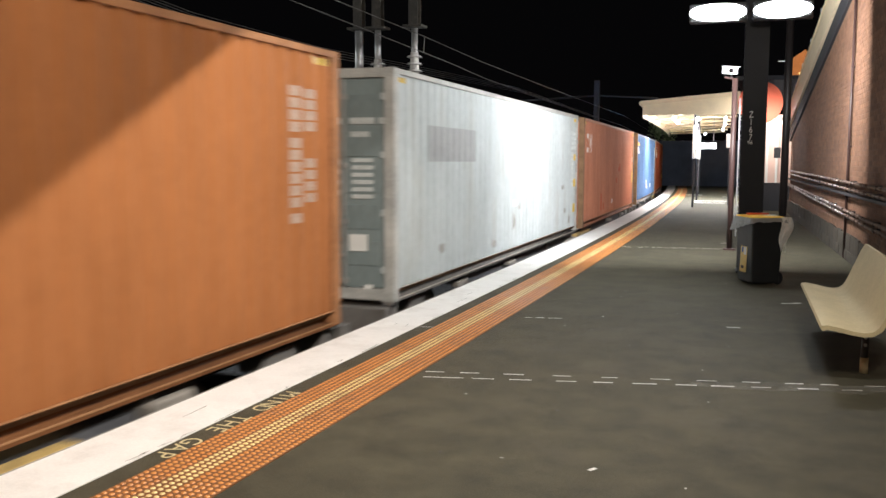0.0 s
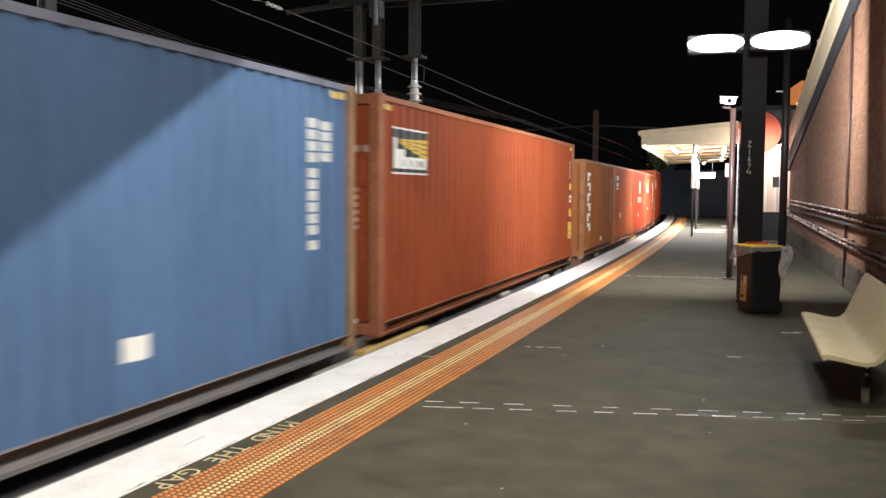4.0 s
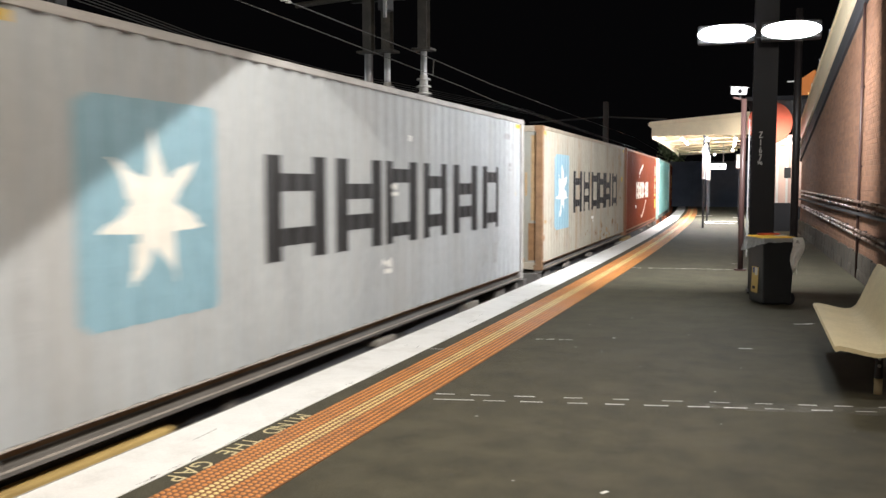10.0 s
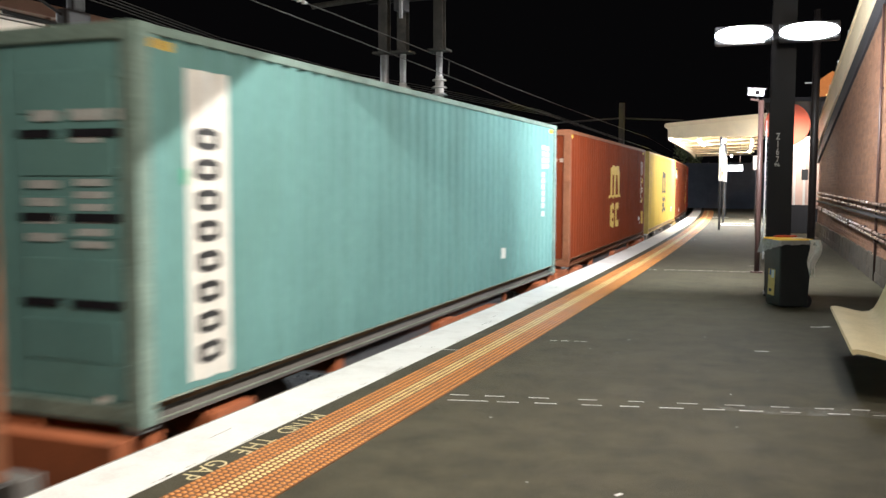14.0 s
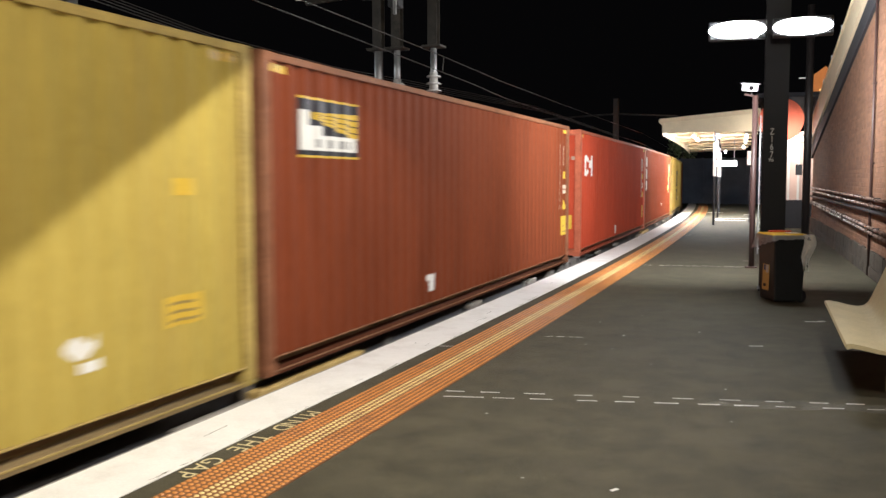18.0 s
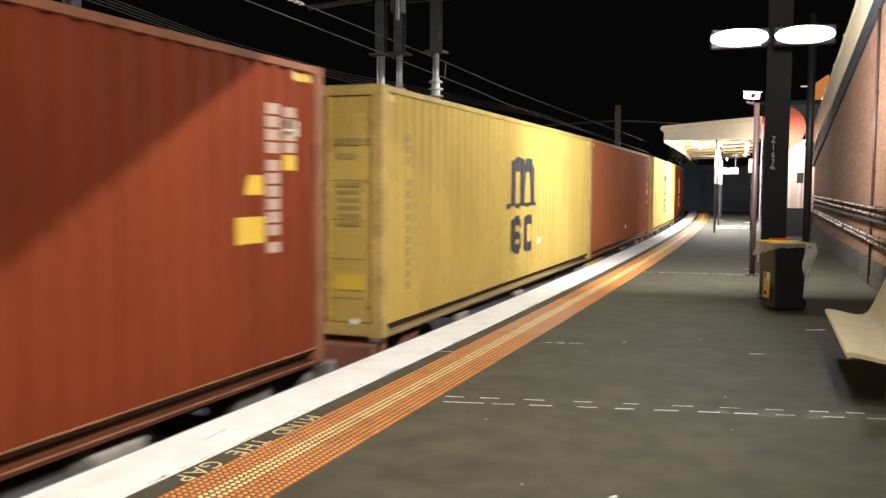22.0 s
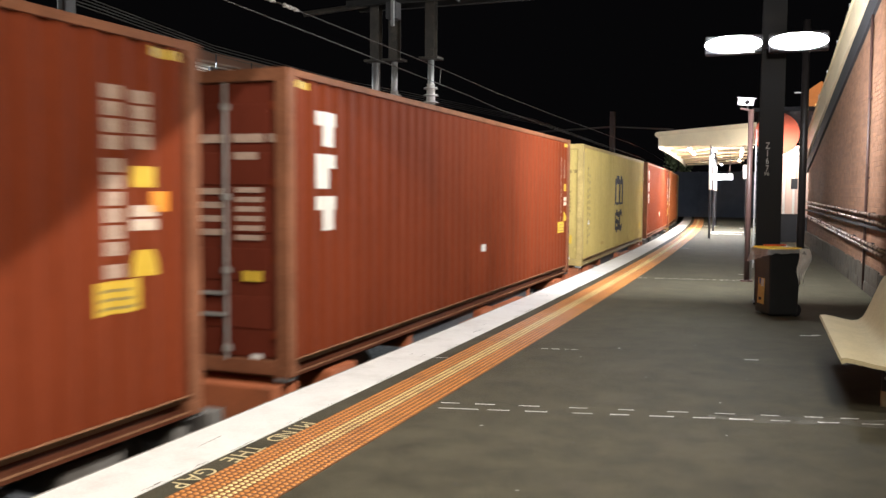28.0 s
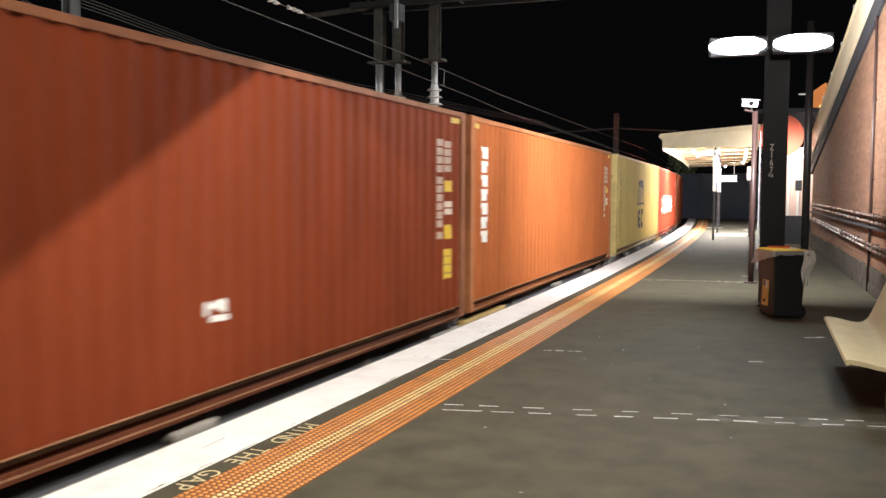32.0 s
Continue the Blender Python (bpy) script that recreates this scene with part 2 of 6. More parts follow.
def add_tube(bm, a, b, r, n=12, r2=None):
    a, b = Vector(a), Vector(b)
    d = b - a
    res = bmesh.ops.create_cone(bm, cap_ends=True, segments=n, radius1=r, radius2=r if r2 is None else r2, depth=d.length)
    q = d.to_track_quat("Z", "Y").to_matrix().to_4x4()
    bmesh.ops.transform(bm, matrix=Matrix.Translation((a + b) / 2) @ q, verts=res["verts"])
    return bm


def tube(a, b, r, n=12, r2=None):
    return add_tube(bmesh.new(), a, b, r, n, r2)


def wire(name, points, r, material, parent=None):
    cu = bpy.data.curves.new(name, "CURVE")
    cu.dimensions, cu.bevel_depth, cu.bevel_resolution = "3D", r, 1
    sp = cu.splines.new("POLY")
    sp.points.add(len(points) - 1)
    for p, q in zip(sp.points, points):
        p.co = (*q, 1)
    cu.materials.append(material)
    ob = new(name, cu)
    dg = bpy.context.evaluated_depsgraph_get()
    me = bpy.data.meshes.new_from_object(ob.evaluated_get(dg))
    me.name = name
    bpy.data.objects.remove(ob)
    out = new(name, me)
    if parent:
        out.parent = parent
    return out


def lettering(name, words, size, material, m, parent=None, extrude=0.0015, spacing=1.0):
    cu = bpy.data.curves.new(name, "FONT")
    cu.body, cu.size, cu.extrude, cu.space_character = words, size, extrude, spacing
    cu.align_x, cu.align_y = "CENTER", "CENTER"
    cu.materials.append(material)
    ob = new(name, cu)
    dg = bpy.context.evaluated_depsgraph_get()
    me = bpy.data.meshes.new_from_object(ob.evaluated_get(dg))
    bpy.data.objects.remove(ob)
    out = new(name, me)
    if parent:
        out.parent = parent
    out.matrix_local = m
    return out


# ---- the line of the platform and track ----
K0, K1 = 0.0011286, 1.329e-5
_S = np.arange(-420.0, 460.0, 0.25)


def _bend(s):
    return 0.0 if s < -25 else (K0 + K1 * min(s, 115.0) if s > -25 else 0.0)


_k = np.array([_bend(s) for s in _S])
_h = np.concatenate([[0], np.cumsum((_k[1:] + _k[:-1]) / 2 * 0.25)])
_i0 = int(np.argmin(abs(_S)))
_h -= _h[_i0]
_x = np.concatenate([[0], np.cumsum(-(np.sin(_h[1:]) + np.sin(_h[:-1])) / 2 * 0.25)])
_y = np.concatenate([[0], np.cumsum((np.cos(_h[1:]) + np.cos(_h[:-1])) / 2 * 0.25)])
_x += -3.2155 - _x[_i0]
_y += -1.1957 - _y[_i0]


def along(s, off=0.0, z=0.0):
    """A point s metres along the tactile strip's inner line and off metres to its right."""
    h = np.interp(s, _S, _h)
    return Vector((np.interp(s, _S, _x) + off * math.cos(h), np.interp(s, _S, _y) + off * math.sin(h), z))


def ribbon(name, s0, s1, step, profile, material, parent=None, label=""):
    """Sweeps a closed profile of (off, z) along the line."""
    n = max(2, int(round((s1 - s0) / step)) + 1)
    ss = np.linspace(s0, s1, n)
    vs, fs, k = [], [], len(profile)
    for s in ss:
        vs += [along(s, o, z) for o, z in profile]
    for i in range(n - 1):
        for j in range(k):
            a, b = i * k + j, i * k + (j + 1) % k
            fs.append((a, b, b + k, a + k))
    fs += [tuple(range(k))[::-1], tuple((n - 1) * k + j for j in range(k))]
    ob = raw(name, vs, fs, material, parent, label)
    me = ob.data
    bm = bmesh.new()
    bm.from_mesh(me)
    bmesh.ops.recalc_face_normals(bm, faces=bm.faces)
    bm.to_mesh(me)
    bm.free()
    return ob


TRAIN_SIDE = -1.0765
TRACK = TRAIN_SIDE - 1.219
RAIL = -1.08


# ---- ground, platform, track ----
def setting(ob, label, category):
    return tagged(ob, label, category, kind="structure")


bm = bmesh.new()
bmesh.ops.create_grid(bm, x_segments=40, y_segments=40, size=900)
for v in bm.verts:
    v.co.z = -1.5
setting(link("ground", bm, earth), "dark bare ground beside the railway at night", "ground")
setting(ribbon("track_bed", -60, 170, 2.5, [(TRACK - 9, -1.48), (TRACK - 7.6, -1.25), (TRACK + 1.4, -1.25), (TRACK + 1.4, -1.6), (TRACK - 9, -1.6)], ballast), "dark grey ballast bed under two tracks", "track bed")
rnd = random.Random(3)
vs, fs = [], []
for i in range(9500):
    s = 1 + 55 * rnd.random() ** 1.6
    o = rnd.choice([rnd.uniform(TRACK + 0.6, TRACK + 1.35), rnd.uniform(TRACK - 2.6, TRACK - 0.6), rnd.uniform(TRACK - 2.6, TRACK - 0.6), rnd.uniform(TRACK - 0.6, TRACK + 1.3)])
    c, r = along(s, o, -1.252), rnd.uniform(0.024, 0.04)
    k = len(vs)
    for dx, dy, dz in ((1, 0, 0), (-0.5, 0.8, 0), (-0.5, -0.8, 0), (0.1, 0.1, 0.55), (0, 0, -0.8)):
        vs.append(c + Vector((dx * rnd.uniform(0.6, 1.2), dy * rnd.uniform(0.6, 1.2), dz)) * r)
    fs += [(k, k + 1, k + 3), (k + 1, k + 2, k + 3), (k + 2, k, k + 3), (k + 1, k, k + 4), (k + 2, k + 1, k + 4), (k, k + 2, k + 4)]
tagged(raw("ballast_stones", vs, fs, ballast), "loose dark crushed stone between the rails", "ballast", kind="stuff")
for tr, nm in ((TRACK, "near"), (TRACK - 4.2, "far")):
    for side in (-0.76, 0.76):
        o = tr + side
        prof = [(o - 0.07, RAIL - 0.16), (o + 0.07, RAIL - 0.16), (o + 0.07, RAIL - 0.145), (o + 0.012, RAIL - 0.12), (o + 0.012, RAIL - 0.04), (o + 0.036, RAIL - 0.035), (o + 0.036, RAIL), (o - 0.036, RAIL), (o - 0.036, RAIL - 0.035), (o - 0.012, RAIL - 0.04), (o - 0.012, RAIL - 0.12), (o - 0.07, RAIL - 0.145)]
        tagged(ribbon("rail", -60, 150, 1.5, prof, rail_steel), "worn steel running rail on the ballast", "rail", "rails", "structure")

EDGE, PAINT = -0.694, -0.172
platform = setting(ribbon("platform", -40, 150, 1.0, [(EDGE + 0.02, 0), (14, 0), (14, -1.6), (EDGE + 0.12, -1.6), (EDGE + 0.12, -0.3), (EDGE + 0.02, -0.3)], asphalt), "dark asphalt platform surface with faded patches", "platform")
setting(ribbon("platform_edge", -40, 150, 1.0, [(EDGE, -0.22), (EDGE, -0.012), (EDGE + 0.012, 0.006), (PAINT, 0.006), (PAINT, -0.02), (EDGE + 0.03, -0.22)], edge_white), "white painted concrete platform edge with hairline cracks", "platform edge")
setting(ribbon("platform_nosing", -40, 150, 1.0, [(EDGE - 0.05, -0.2), (EDGE - 0.05, -0.026), (EDGE - 0.042, -0.018), (EDGE - 0.001, -0.018), (EDGE - 0.001, -0.2)], nosing_dark), "dark concrete nosing below the painted platform edge", "nosing")
# pale ribbon paints the highlight on the nosing's outer edge
setting(ribbon("nosing_trim", -40, 150, 1.0, [(EDGE - 0.056, -0.034), (EDGE - 0.056, -0.018), (EDGE - 0.047, -0.013), (EDGE - 0.043, -0.017), (EDGE - 0.051, -0.034)], concrete), "thin pale arris painting the highlight along the platform nosing", "trim")
# hairline cracks and chips along the painted edge
rnd = random.Random(8)
for i in range(34):
    s = rnd.uniform(3.2, 20)
    o = rnd.choice([PAINT - 0.012, PAINT - 0.02, rnd.uniform(PAINT - 0.06, PAINT - 0.02), rnd.uniform(EDGE + 0.1, PAINT - 0.1)])
    pts, n = [], rnd.randint(3, 6)
    for k in range(n):
        pts.append((s + k * 0.07 * rnd.uniform(0.6, 1.4), o + rnd.uniform(-0.012, 0.012)))
    vs = []
    for k, (a, b) in enumerate(pts):
        w = 0.0028 * (1 if 0 < k < n - 1 else 0.2)
        vs += [along(a, b - w, 0.0075), along(a, b + w, 0.0075)]
    tagged(raw("crack", vs, [(2 * k, 2 * k + 1, 2 * k + 3, 2 * k + 2) for k in range(n - 1)], asphalt), "dark hairline crack in the white platform edge", "crack", "cracks in the platform edge")

# tactile strip: base, then domes in twelve rows
TW = 0.578
strip = setting(ribbon("tactile_strip", -10, 130, 1.0, [(0.0, 0.0), (0.0, 0.007), (TW, 0.007), (TW, 0.0)], tactile_base), "orange tactile warning strip with a yellow stripe", "tactile paving")
ROWS = 12
PITCH = TW / ROWS


def dome_mesh(name, material):
    bm = bmesh.new()
    n = 8
    rings = []
    for r, z in ((0.017, 0.0), (0.0135, 0.0042), (0.008, 0.006)):
        rings.append([bm.verts.new((r * math.cos(2 * math.pi * k / n), r * math.sin(2 * math.pi * k / n), z)) for k in range(n)])
    for a, b in zip(rings, rings[1:]):
        for k in range(n):
            bm.faces.new((a[k], a[(k + 1) % n], b[(k + 1) % n], b[k]))
    bm.faces.new(rings[-1])
    me = bpy.data.meshes.new(name)
    bm.to_mesh(me)
    bm.free()
    me.materials.append(material)
    for p in me.polygons:
        p.use_smooth = len(p.vertices) == 4
    return me


def dome_spot(i, row):
    s = i * PITCH
    return s, (row + 0.5) * PITCH


YELLOW_ROWS = (4, 5, 6)
dome_o, dome_y = dome_mesh("dome", tactile_orange), dome_mesh("dome", tactile_yellow)
unit = [(0.0168 * math.cos(2 * math.pi * k / 6), 0.0168 * math.sin(2 * math.pi * k / 6), 0.0) for k in range(6)]
unit += [(0.011 * math.cos(2 * math.pi * k / 6), 0.011 * math.sin(2 * math.pi * k / 6), 0.0052) for k in range(6)]
ufaces = [(k, (k + 1) % 6, 6 + (k + 1) % 6, 6 + k) for k in range(6)] + [tuple(range(6, 12))]
bulk = {0: ([], []), 1: ([], [])}
NEAR0 = int(5.2 / PITCH)
for i in range(int(-5.0 / PITCH), int(62 / PITCH)):
    for row in range(ROWS):
        if NEAR0 <= i < NEAR0 + 25:
            continue
        s, o = dome_spot(i, row)
        c = along(s, o, 0.007)
        V, F = bulk[1 if row in YELLOW_ROWS else 0]
        k = len(V)
        V.extend((c.x + a, c.y + b, c.z + d) for a, b, d in unit)
        F.extend(tuple(k + q for q in f) for f in ufaces)
for key, m_ in ((0, tactile_orange), (1, tactile_yellow)):
    o = raw("tactile_domes", bulk[key][0], bulk[key][1], m_, strip, smooth=False)
    tagged(o, kind="stuff")

# worn double row of painted dashes across the platform
def dash(c, d, l, w, rnd):
    side = Vector((-d.y, d.x, 0))
    q = [c - d * l / 2 - side * w, c + d * l / 2 - side * w * rnd.uniform(0.6, 1), c + d * l / 2 + side * w, c - d * l / 2 + side * w * rnd.uniform(0.6, 1)]
    tagged(raw("painted_dash", [(p.x, p.y, 0.0035) for p in q], [(0, 1, 2, 3)], chalk), "short worn white paint dash on the asphalt", "paint mark", "painted dashes across the platform")


def dashes(a, b, n, gap, length, rnd, wide):
    a, b = Vector((*a, 0)), Vector((*b, 0))
    d = (b - a).normalized()
    side = Vector((-d.y, d.x, 0))
    for row in (0, 1):
        for i in range(n):
            if rnd.random() > 0.08:
                t = (i + 0.5 * row + rnd.uniform(-0.12, 0.12)) * (b - a).length / n
                dash(a + d * t + side * (row - 0.5) * gap, d, length * rnd.uniform(0.75, 1.2), wide * rnd.uniform(0.6, 1.3), rnd)


rnd = random.Random(5)
for x0, y0, slope, long, xs in ((-1.55, 7.01, 0.236, 0.15, (-2.56, -2.28, -1.93, -1.55, -1.18, -0.79, -0.44, -0.11, 0.21, 0.47, 0.8, 1.12)), (-1.48, 6.85, 0.246, 0.165, (-2.52, -2.36, -2.12, -1.83, -1.48, -1.2, -0.89, -0.58, -0.31, -0.03, 0.31, 0.62, 0.95))):
    for x in xs:
        dash(Vector((x, y0 + slope * (x - x0), 0)), Vector((1, slope, 0)).normalized(), long * rnd.uniform(0.85, 1.15), 0.011 * rnd.uniform(0.7, 1.2), rnd)
dashes((-2.95, 18.3), (-0.8, 18.62), 9, 0.05, 0.09, rnd, 0.022)
for x, y, l, w, a in ((-0.34, 9.76, 0.14, 0.03, 0.2), (0.24, 11.7, 0.2, 0.05, 0.3), (0.33, 11.76, 0.1, 0.07, 0.5), (-2.5, 9.55, 0.08, 0.02, 0.2), (-2.38, 9.58, 0.09, 0.03, 0.3), (-2.26, 9.6, 0.05, 0.02, 0.2), (-2.18, 9.62, 0.08, 0.02, 0.1), (-0.9, 4.9, 0.06, 0.03, 1.0), (-0.9, 19.97, 0.22, 0.05, 0.1), (-3.46, 28.65, 1.0, 0.06, 0.0), (-2.5, 41.3, 1.5, 0.35, 0.1), (-2.5, 39.4, 1.2, 0.3, 0.1), (-3.05, 40.2, 0.3, 1.6, 0.1), (-3.9, 48.5, 0.85, 0.5, 0.1), (-2.16, 46.3, 0.4, 0.5, 0.1), (-3.15, 6.9, 0.2, 0.02, 0.2), (-3.35, 8.6, 0.2, 0.02, 0.2)):
    c, d = Vector((x, y, 0)), Vector((math.cos(a), math.sin(a), 0))
    sd = Vector((-d.y, d.x, 0))
    q = [c - d * l / 2 - sd * w / 2, c + d * l / 2 - sd * w * 0.4, c + d * l / 2 + sd * w / 2, c - d * l / 2 + sd * w * 0.45]
    tagged(raw("paint_mark", [(p.x, p.y, 0.004) for p in q], [(0, 1, 2, 3)], chalk), "faded white paint mark on the asphalt platform", "paint mark")
rnd = random.Random(12)
for i in range(26):
    x, y, r = rnd.uniform(-2.4, 0.6), rnd.uniform(3.6, 14), rnd.uniform(0.006, 0.018)
    n = 7
    tagged(raw("speck", [(x + r * rnd.uniform(0.5, 1.2) * math.cos(k * 0.9), y + r * rnd.uniform(0.5, 1.2) * math.sin(k * 0.9), 0.0035) for k in range(n)], [tuple(range(n))], rnd.choice([chalk, concrete, label_black])), "small trodden spot on the asphalt", "spot", "spots on the platform")
for x, y, l, w in ((0.02, 7.26, 1.35, 0.3), (0.75, 7.42, 0.9, 0.26)):
    n = 18
    pts = [(x + l / 2 * math.cos(6.283 * k / n) * rnd.uniform(0.8, 1.05), y + (l * 0.115 * math.cos(6.283 * k / n)) + w / 2 * math.sin(6.283 * k / n) * rnd.uniform(0.7, 1.1), 0.003) for k in range(n)]
    tagged(raw("paint_smear", pts, [tuple(range(n))], chalk_dust), "faint chalky smear around the worn dashes", "paint mark")
words = thing("platform_lettering", pose(-3.315, 4.98, 0.0035, 0, 0, -90), "", "lettering")
for k, ch in enumerate("MIND THE GAP"):
    if ch != " ":
        lettering("letter", ch, 0.19, paint_cream, pose(-0.74 + 0.134 * k, 0, 0), words, 0.0)
tagged(words, "worn cream MIND THE GAP lettering on asphalt", "lettering")

# ---- ramp wall ----
A0 = Vector((1.3, 17.1, 0))
WD = Vector((-0.051, 1.0, 0)).normalized()
WALL = Matrix.Translation(A0) @ WD.to_track_quat("Y", "Z").to_matrix().to_4x4()


def coping_z(y):
    return 4.92 - 0.1585 * (y - 0.2)


W0, W1, WT = -24.0, 15.6, 0.35
bm = bmesh.new()
f = [bm.verts.new(p) for p in ((0.006, W0, 0.0), (0.006, W1, 0.0), (0.006, W1, coping_z(W1)), (0.006, W0, coping_z(W0)))]
bk = [bm.verts.new((WT, v.co.y, v.co.z)) for v in f]
bm.faces.new(f[::-1])
bm.faces.new(bk)
for k in range(4):
    bm.faces.new((f[k], f[(k + 1) % 4], bk[(k + 1) % 4], bk[k]))
bmesh.ops.recalc_face_normals(bm, faces=bm.faces)
wall = setting(link("wall_ramp", bm, mortar), "red brick ramp wall with stained lower courses", "wall")
wall.matrix_world = WALL


def slope_bar(name, y0, y1, zo0, zo1, x0, x1, material, parent, label=""):
    """A bar that follows the coping's slope; zo: below the coping line."""
    vs = []
    for y in (y0, y1):
        for x, zo in ((x0, zo0), (x1, zo0), (x1, zo1), (x0, zo1)):
            vs.append((x, y, coping_z(y) + zo))
    return raw(name, vs, [(0, 1, 2, 3), (7, 6, 5, 4), (0, 4, 5, 1), (1, 5, 6, 2), (2, 6, 7, 3), (3, 7, 4, 0)], material, parent, label)


parapet = thing("ramp_parapet", WALL, "cream painted fascia board along the sloping ramp", "parapet", kind="structure")
slope_bar("fascia_board", W0, W1 + 0.3, 0.42, 1.06, -0.11, -0.03, cream_paint, parent=parapet)
slope_bar("top_rail", W0, W1 + 0.3, 1.06, 1.12, -0.14, 0.05, cream_paint, parent=parapet)
# dark strip stands in for the shadow below the fascia board
slope_bar("bottom_trim", W0, W1 + 0.3, 0.0, 0.42, -0.05, 0.02, dark_wall, parent=parapet, label="dark strip painting the shade under the fascia")
slope_bar("backing", W0, W1 + 0.3, 0.0, 1.06, 0.0, 0.06, dark_wall, parent=parapet)
for i in range(9):
    y = -6 + i * 2.4
    part("bracket", box(-0.12, 0.0, y - 0.03, y + 0.03, coping_z(y) + 1.12, coping_z(y) + 1.3), galv, parapet)

plinth = setting(link("plinth", box(-0.025, 0.03, W0, W1, 0.0, 0.30), plinth_stone), "rough dark stone plinth at the foot of the wall", "plinth")
plinth.matrix_world = WALL
rnd = random.Random(21)
vs, fs = [], []
for course, (z0, z1) in enumerate(((0.0, 0.2), (0.19, 0.47))):
    y = -8.0 + 0.2 * course
    while y < W1:
        l, h = rnd.uniform(0.35, 0.75), z1 + rnd.uniform(-0.02, 0.02)
        x = -0.031 - rnd.uniform(0, 0.008) + 0.004 * course
        k = len(vs)
        q = [rnd.uniform(0.002, 0.012) for _ in range(8)]
        vs += [(x, y + q[0], z0), (x + q[1] * 0.4, y + l - q[2], z0), (x + q[3] * 0.5, y + l - q[4], h - q[5]), (x + q[6] * 0.5, y + q[7], h - q[3]), (0.02, y, z0), (0.02, y + l, z0), (0.02, y + l, h), (0.02, y, h)]
        vs.append((x - rnd.uniform(0.0, 0.012), y + l * rnd.uniform(0.35, 0.65), (z0 + h) / 2))
        fs += [(3, 2, 8), (2, 1, 8), (1, 0, 8), (0, 3, 8), (0, 1, 5, 4), (1, 2, 6, 5), (2, 3, 7, 6), (3, 0, 4, 7)]
        fs[-8:] = [tuple(k + v for v in f) for f in fs[-8:]]
        y += l
tagged(raw("plinth_stones", vs, fs, plinth_stone, wall), kind="stuff")

# conduits on the wall
for h0, h1, r, n in ((1.37, 1.46, 0.028, "upper"), (1.25, 1.35, 0.028, "upper"), (0.85, 1.02, 0.03, "lower"), (0.76, 0.96, 0.03, "lower")):
    y0, y1 = -12.0, 15.4
    za = h0 + (h1 - h0) * (y0 + 3) / 18.6
    zb_ = h0 + (h1 - h0) * (y1 + 3) / 18.6
    e = thing("wall_conduit", WALL, "brown painted conduit clipped along the brick wall", "conduit", "conduits on the wall")
    part("pipe", tube((-0.07, y0, za), (-0.07, y1, zb_), r, 10), conduit_paint, e, smooth=True)
    for k in range(10):
        yy = y0 + 1.2 + k * 2.6
        zz = za + (zb_ - za) * (yy - y0) / (y1 - y0)
        part("clip", box(-0.1, 0.02, yy - 0.012, yy + 0.012, zz - 0.034, zz + 0.034), dark_steel, e)
tray = thing("cable_tray", WALL, "dark cable tray on the brick wall", "cable tray")
part("tray", box(-0.11, 0.012, -12, 15.4, 1.16, 1.2), dark_steel, tray)
dp = thing("downpipe", WALL, "thin brown downpipe on the brick wall", "downpipe")
part("pipe", tube((-0.04, 0.5, 0.02), (-0.04, 0.5, coping_z(0.5)), 0.026, 10), pole_brown, dp, smooth=True)
for z in (0.7, 2.0, 3.4):
    part("bracket", box(-0.07, 0.01, 0.46, 0.54, z, z + 0.03), pole_brown, dp)

# ---- mast with number and flood lamp, and the portal over the tracks ----
mast = thing("catenary_mast", pose(MAST[0], MAST[1], 0, 0, 0, 4), "dark painted steel mast carrying a white structure number", "mast")
H_SECTION = [(-1, -1), (1, -1), (1, -0.85), (0.11, -0.85), (0.11, 0.85), (1, 0.85), (1, 1), (-1, 1), (-1, 0.85), (-0.11, 0.85), (-0.11, -0.85), (-1, -0.85)]


def h_beam(name, w, d, z0, z1, material, parent, x=0.0):
    vs = [(x + a * w, b * d, z) for z in (z0, z1) for a, b in H_SECTION]
    fs = [(k, (k + 1) % 12, 12 + (k + 1) % 12, 12 + k) for k in range(12)]
    for b in (0, 12):
        fs += [(b, b + 1, b + 2, b + 3, b + 10, b + 11), (b + 3, b + 4, b + 9, b + 10), (b + 4, b + 5, b + 6, b + 7, b + 8, b + 9)]
    return raw(name, vs, fs, material, parent)


h_beam("column", 0.175, 0.2, 0, 6.4, mast_grey, mast)
part("base_plate", box(-0.2, 0.2, -0.26, 0.26, 0.0, 0.03, 0.005), mast_grey, mast)
for sx in (-0.14, 0.14):
    for sy in (-0.235, 0.235):
        part("bolt", tube((sx, sy, 0.03), (sx, sy, 0.08), 0.02, 6), dark_steel, mast)
for k, ch in enumerate("Z167"):
    lettering("number", ch, 0.14, number_white, pose(-0.05, -0.2025, 2.46 - k * 0.117, 90) @ Matrix.Diagonal((0.72, 1, 1, 1)), mast)
lettering("number", "96", 0.08, number_white, pose(-0.055, -0.2025, 2.03, 90), mast)
portal = thing("catenary_portal", pose(0, MAST[1], 0), "grey steel portal beam carrying three drop posts", "gantry")
for z in (5.1, 5.7):
    for yy in (-0.25, 0.25):
        part("chord", box(-7.6, 0.1, yy - 0.05, yy + 0.05, z - 0.05, z + 0.05), beam_grey, portal)
for k in range(9):
    x = -7.2 + k * 0.8
    for yy in (-0.25, 0.25):
        part("lattice_bar", tube((x, yy, 5.1), (x + 0.4 * (1 if k % 2 else -1), yy, 5.7), 0.022, 6), beam_grey, portal)
for k in range(5):
    x = -7.2 + k * 1.6
    part("cross_bar", tube((x, -0.25, 5.1), (x, 0.25, 5.1), 0.02, 6), beam_grey, portal)
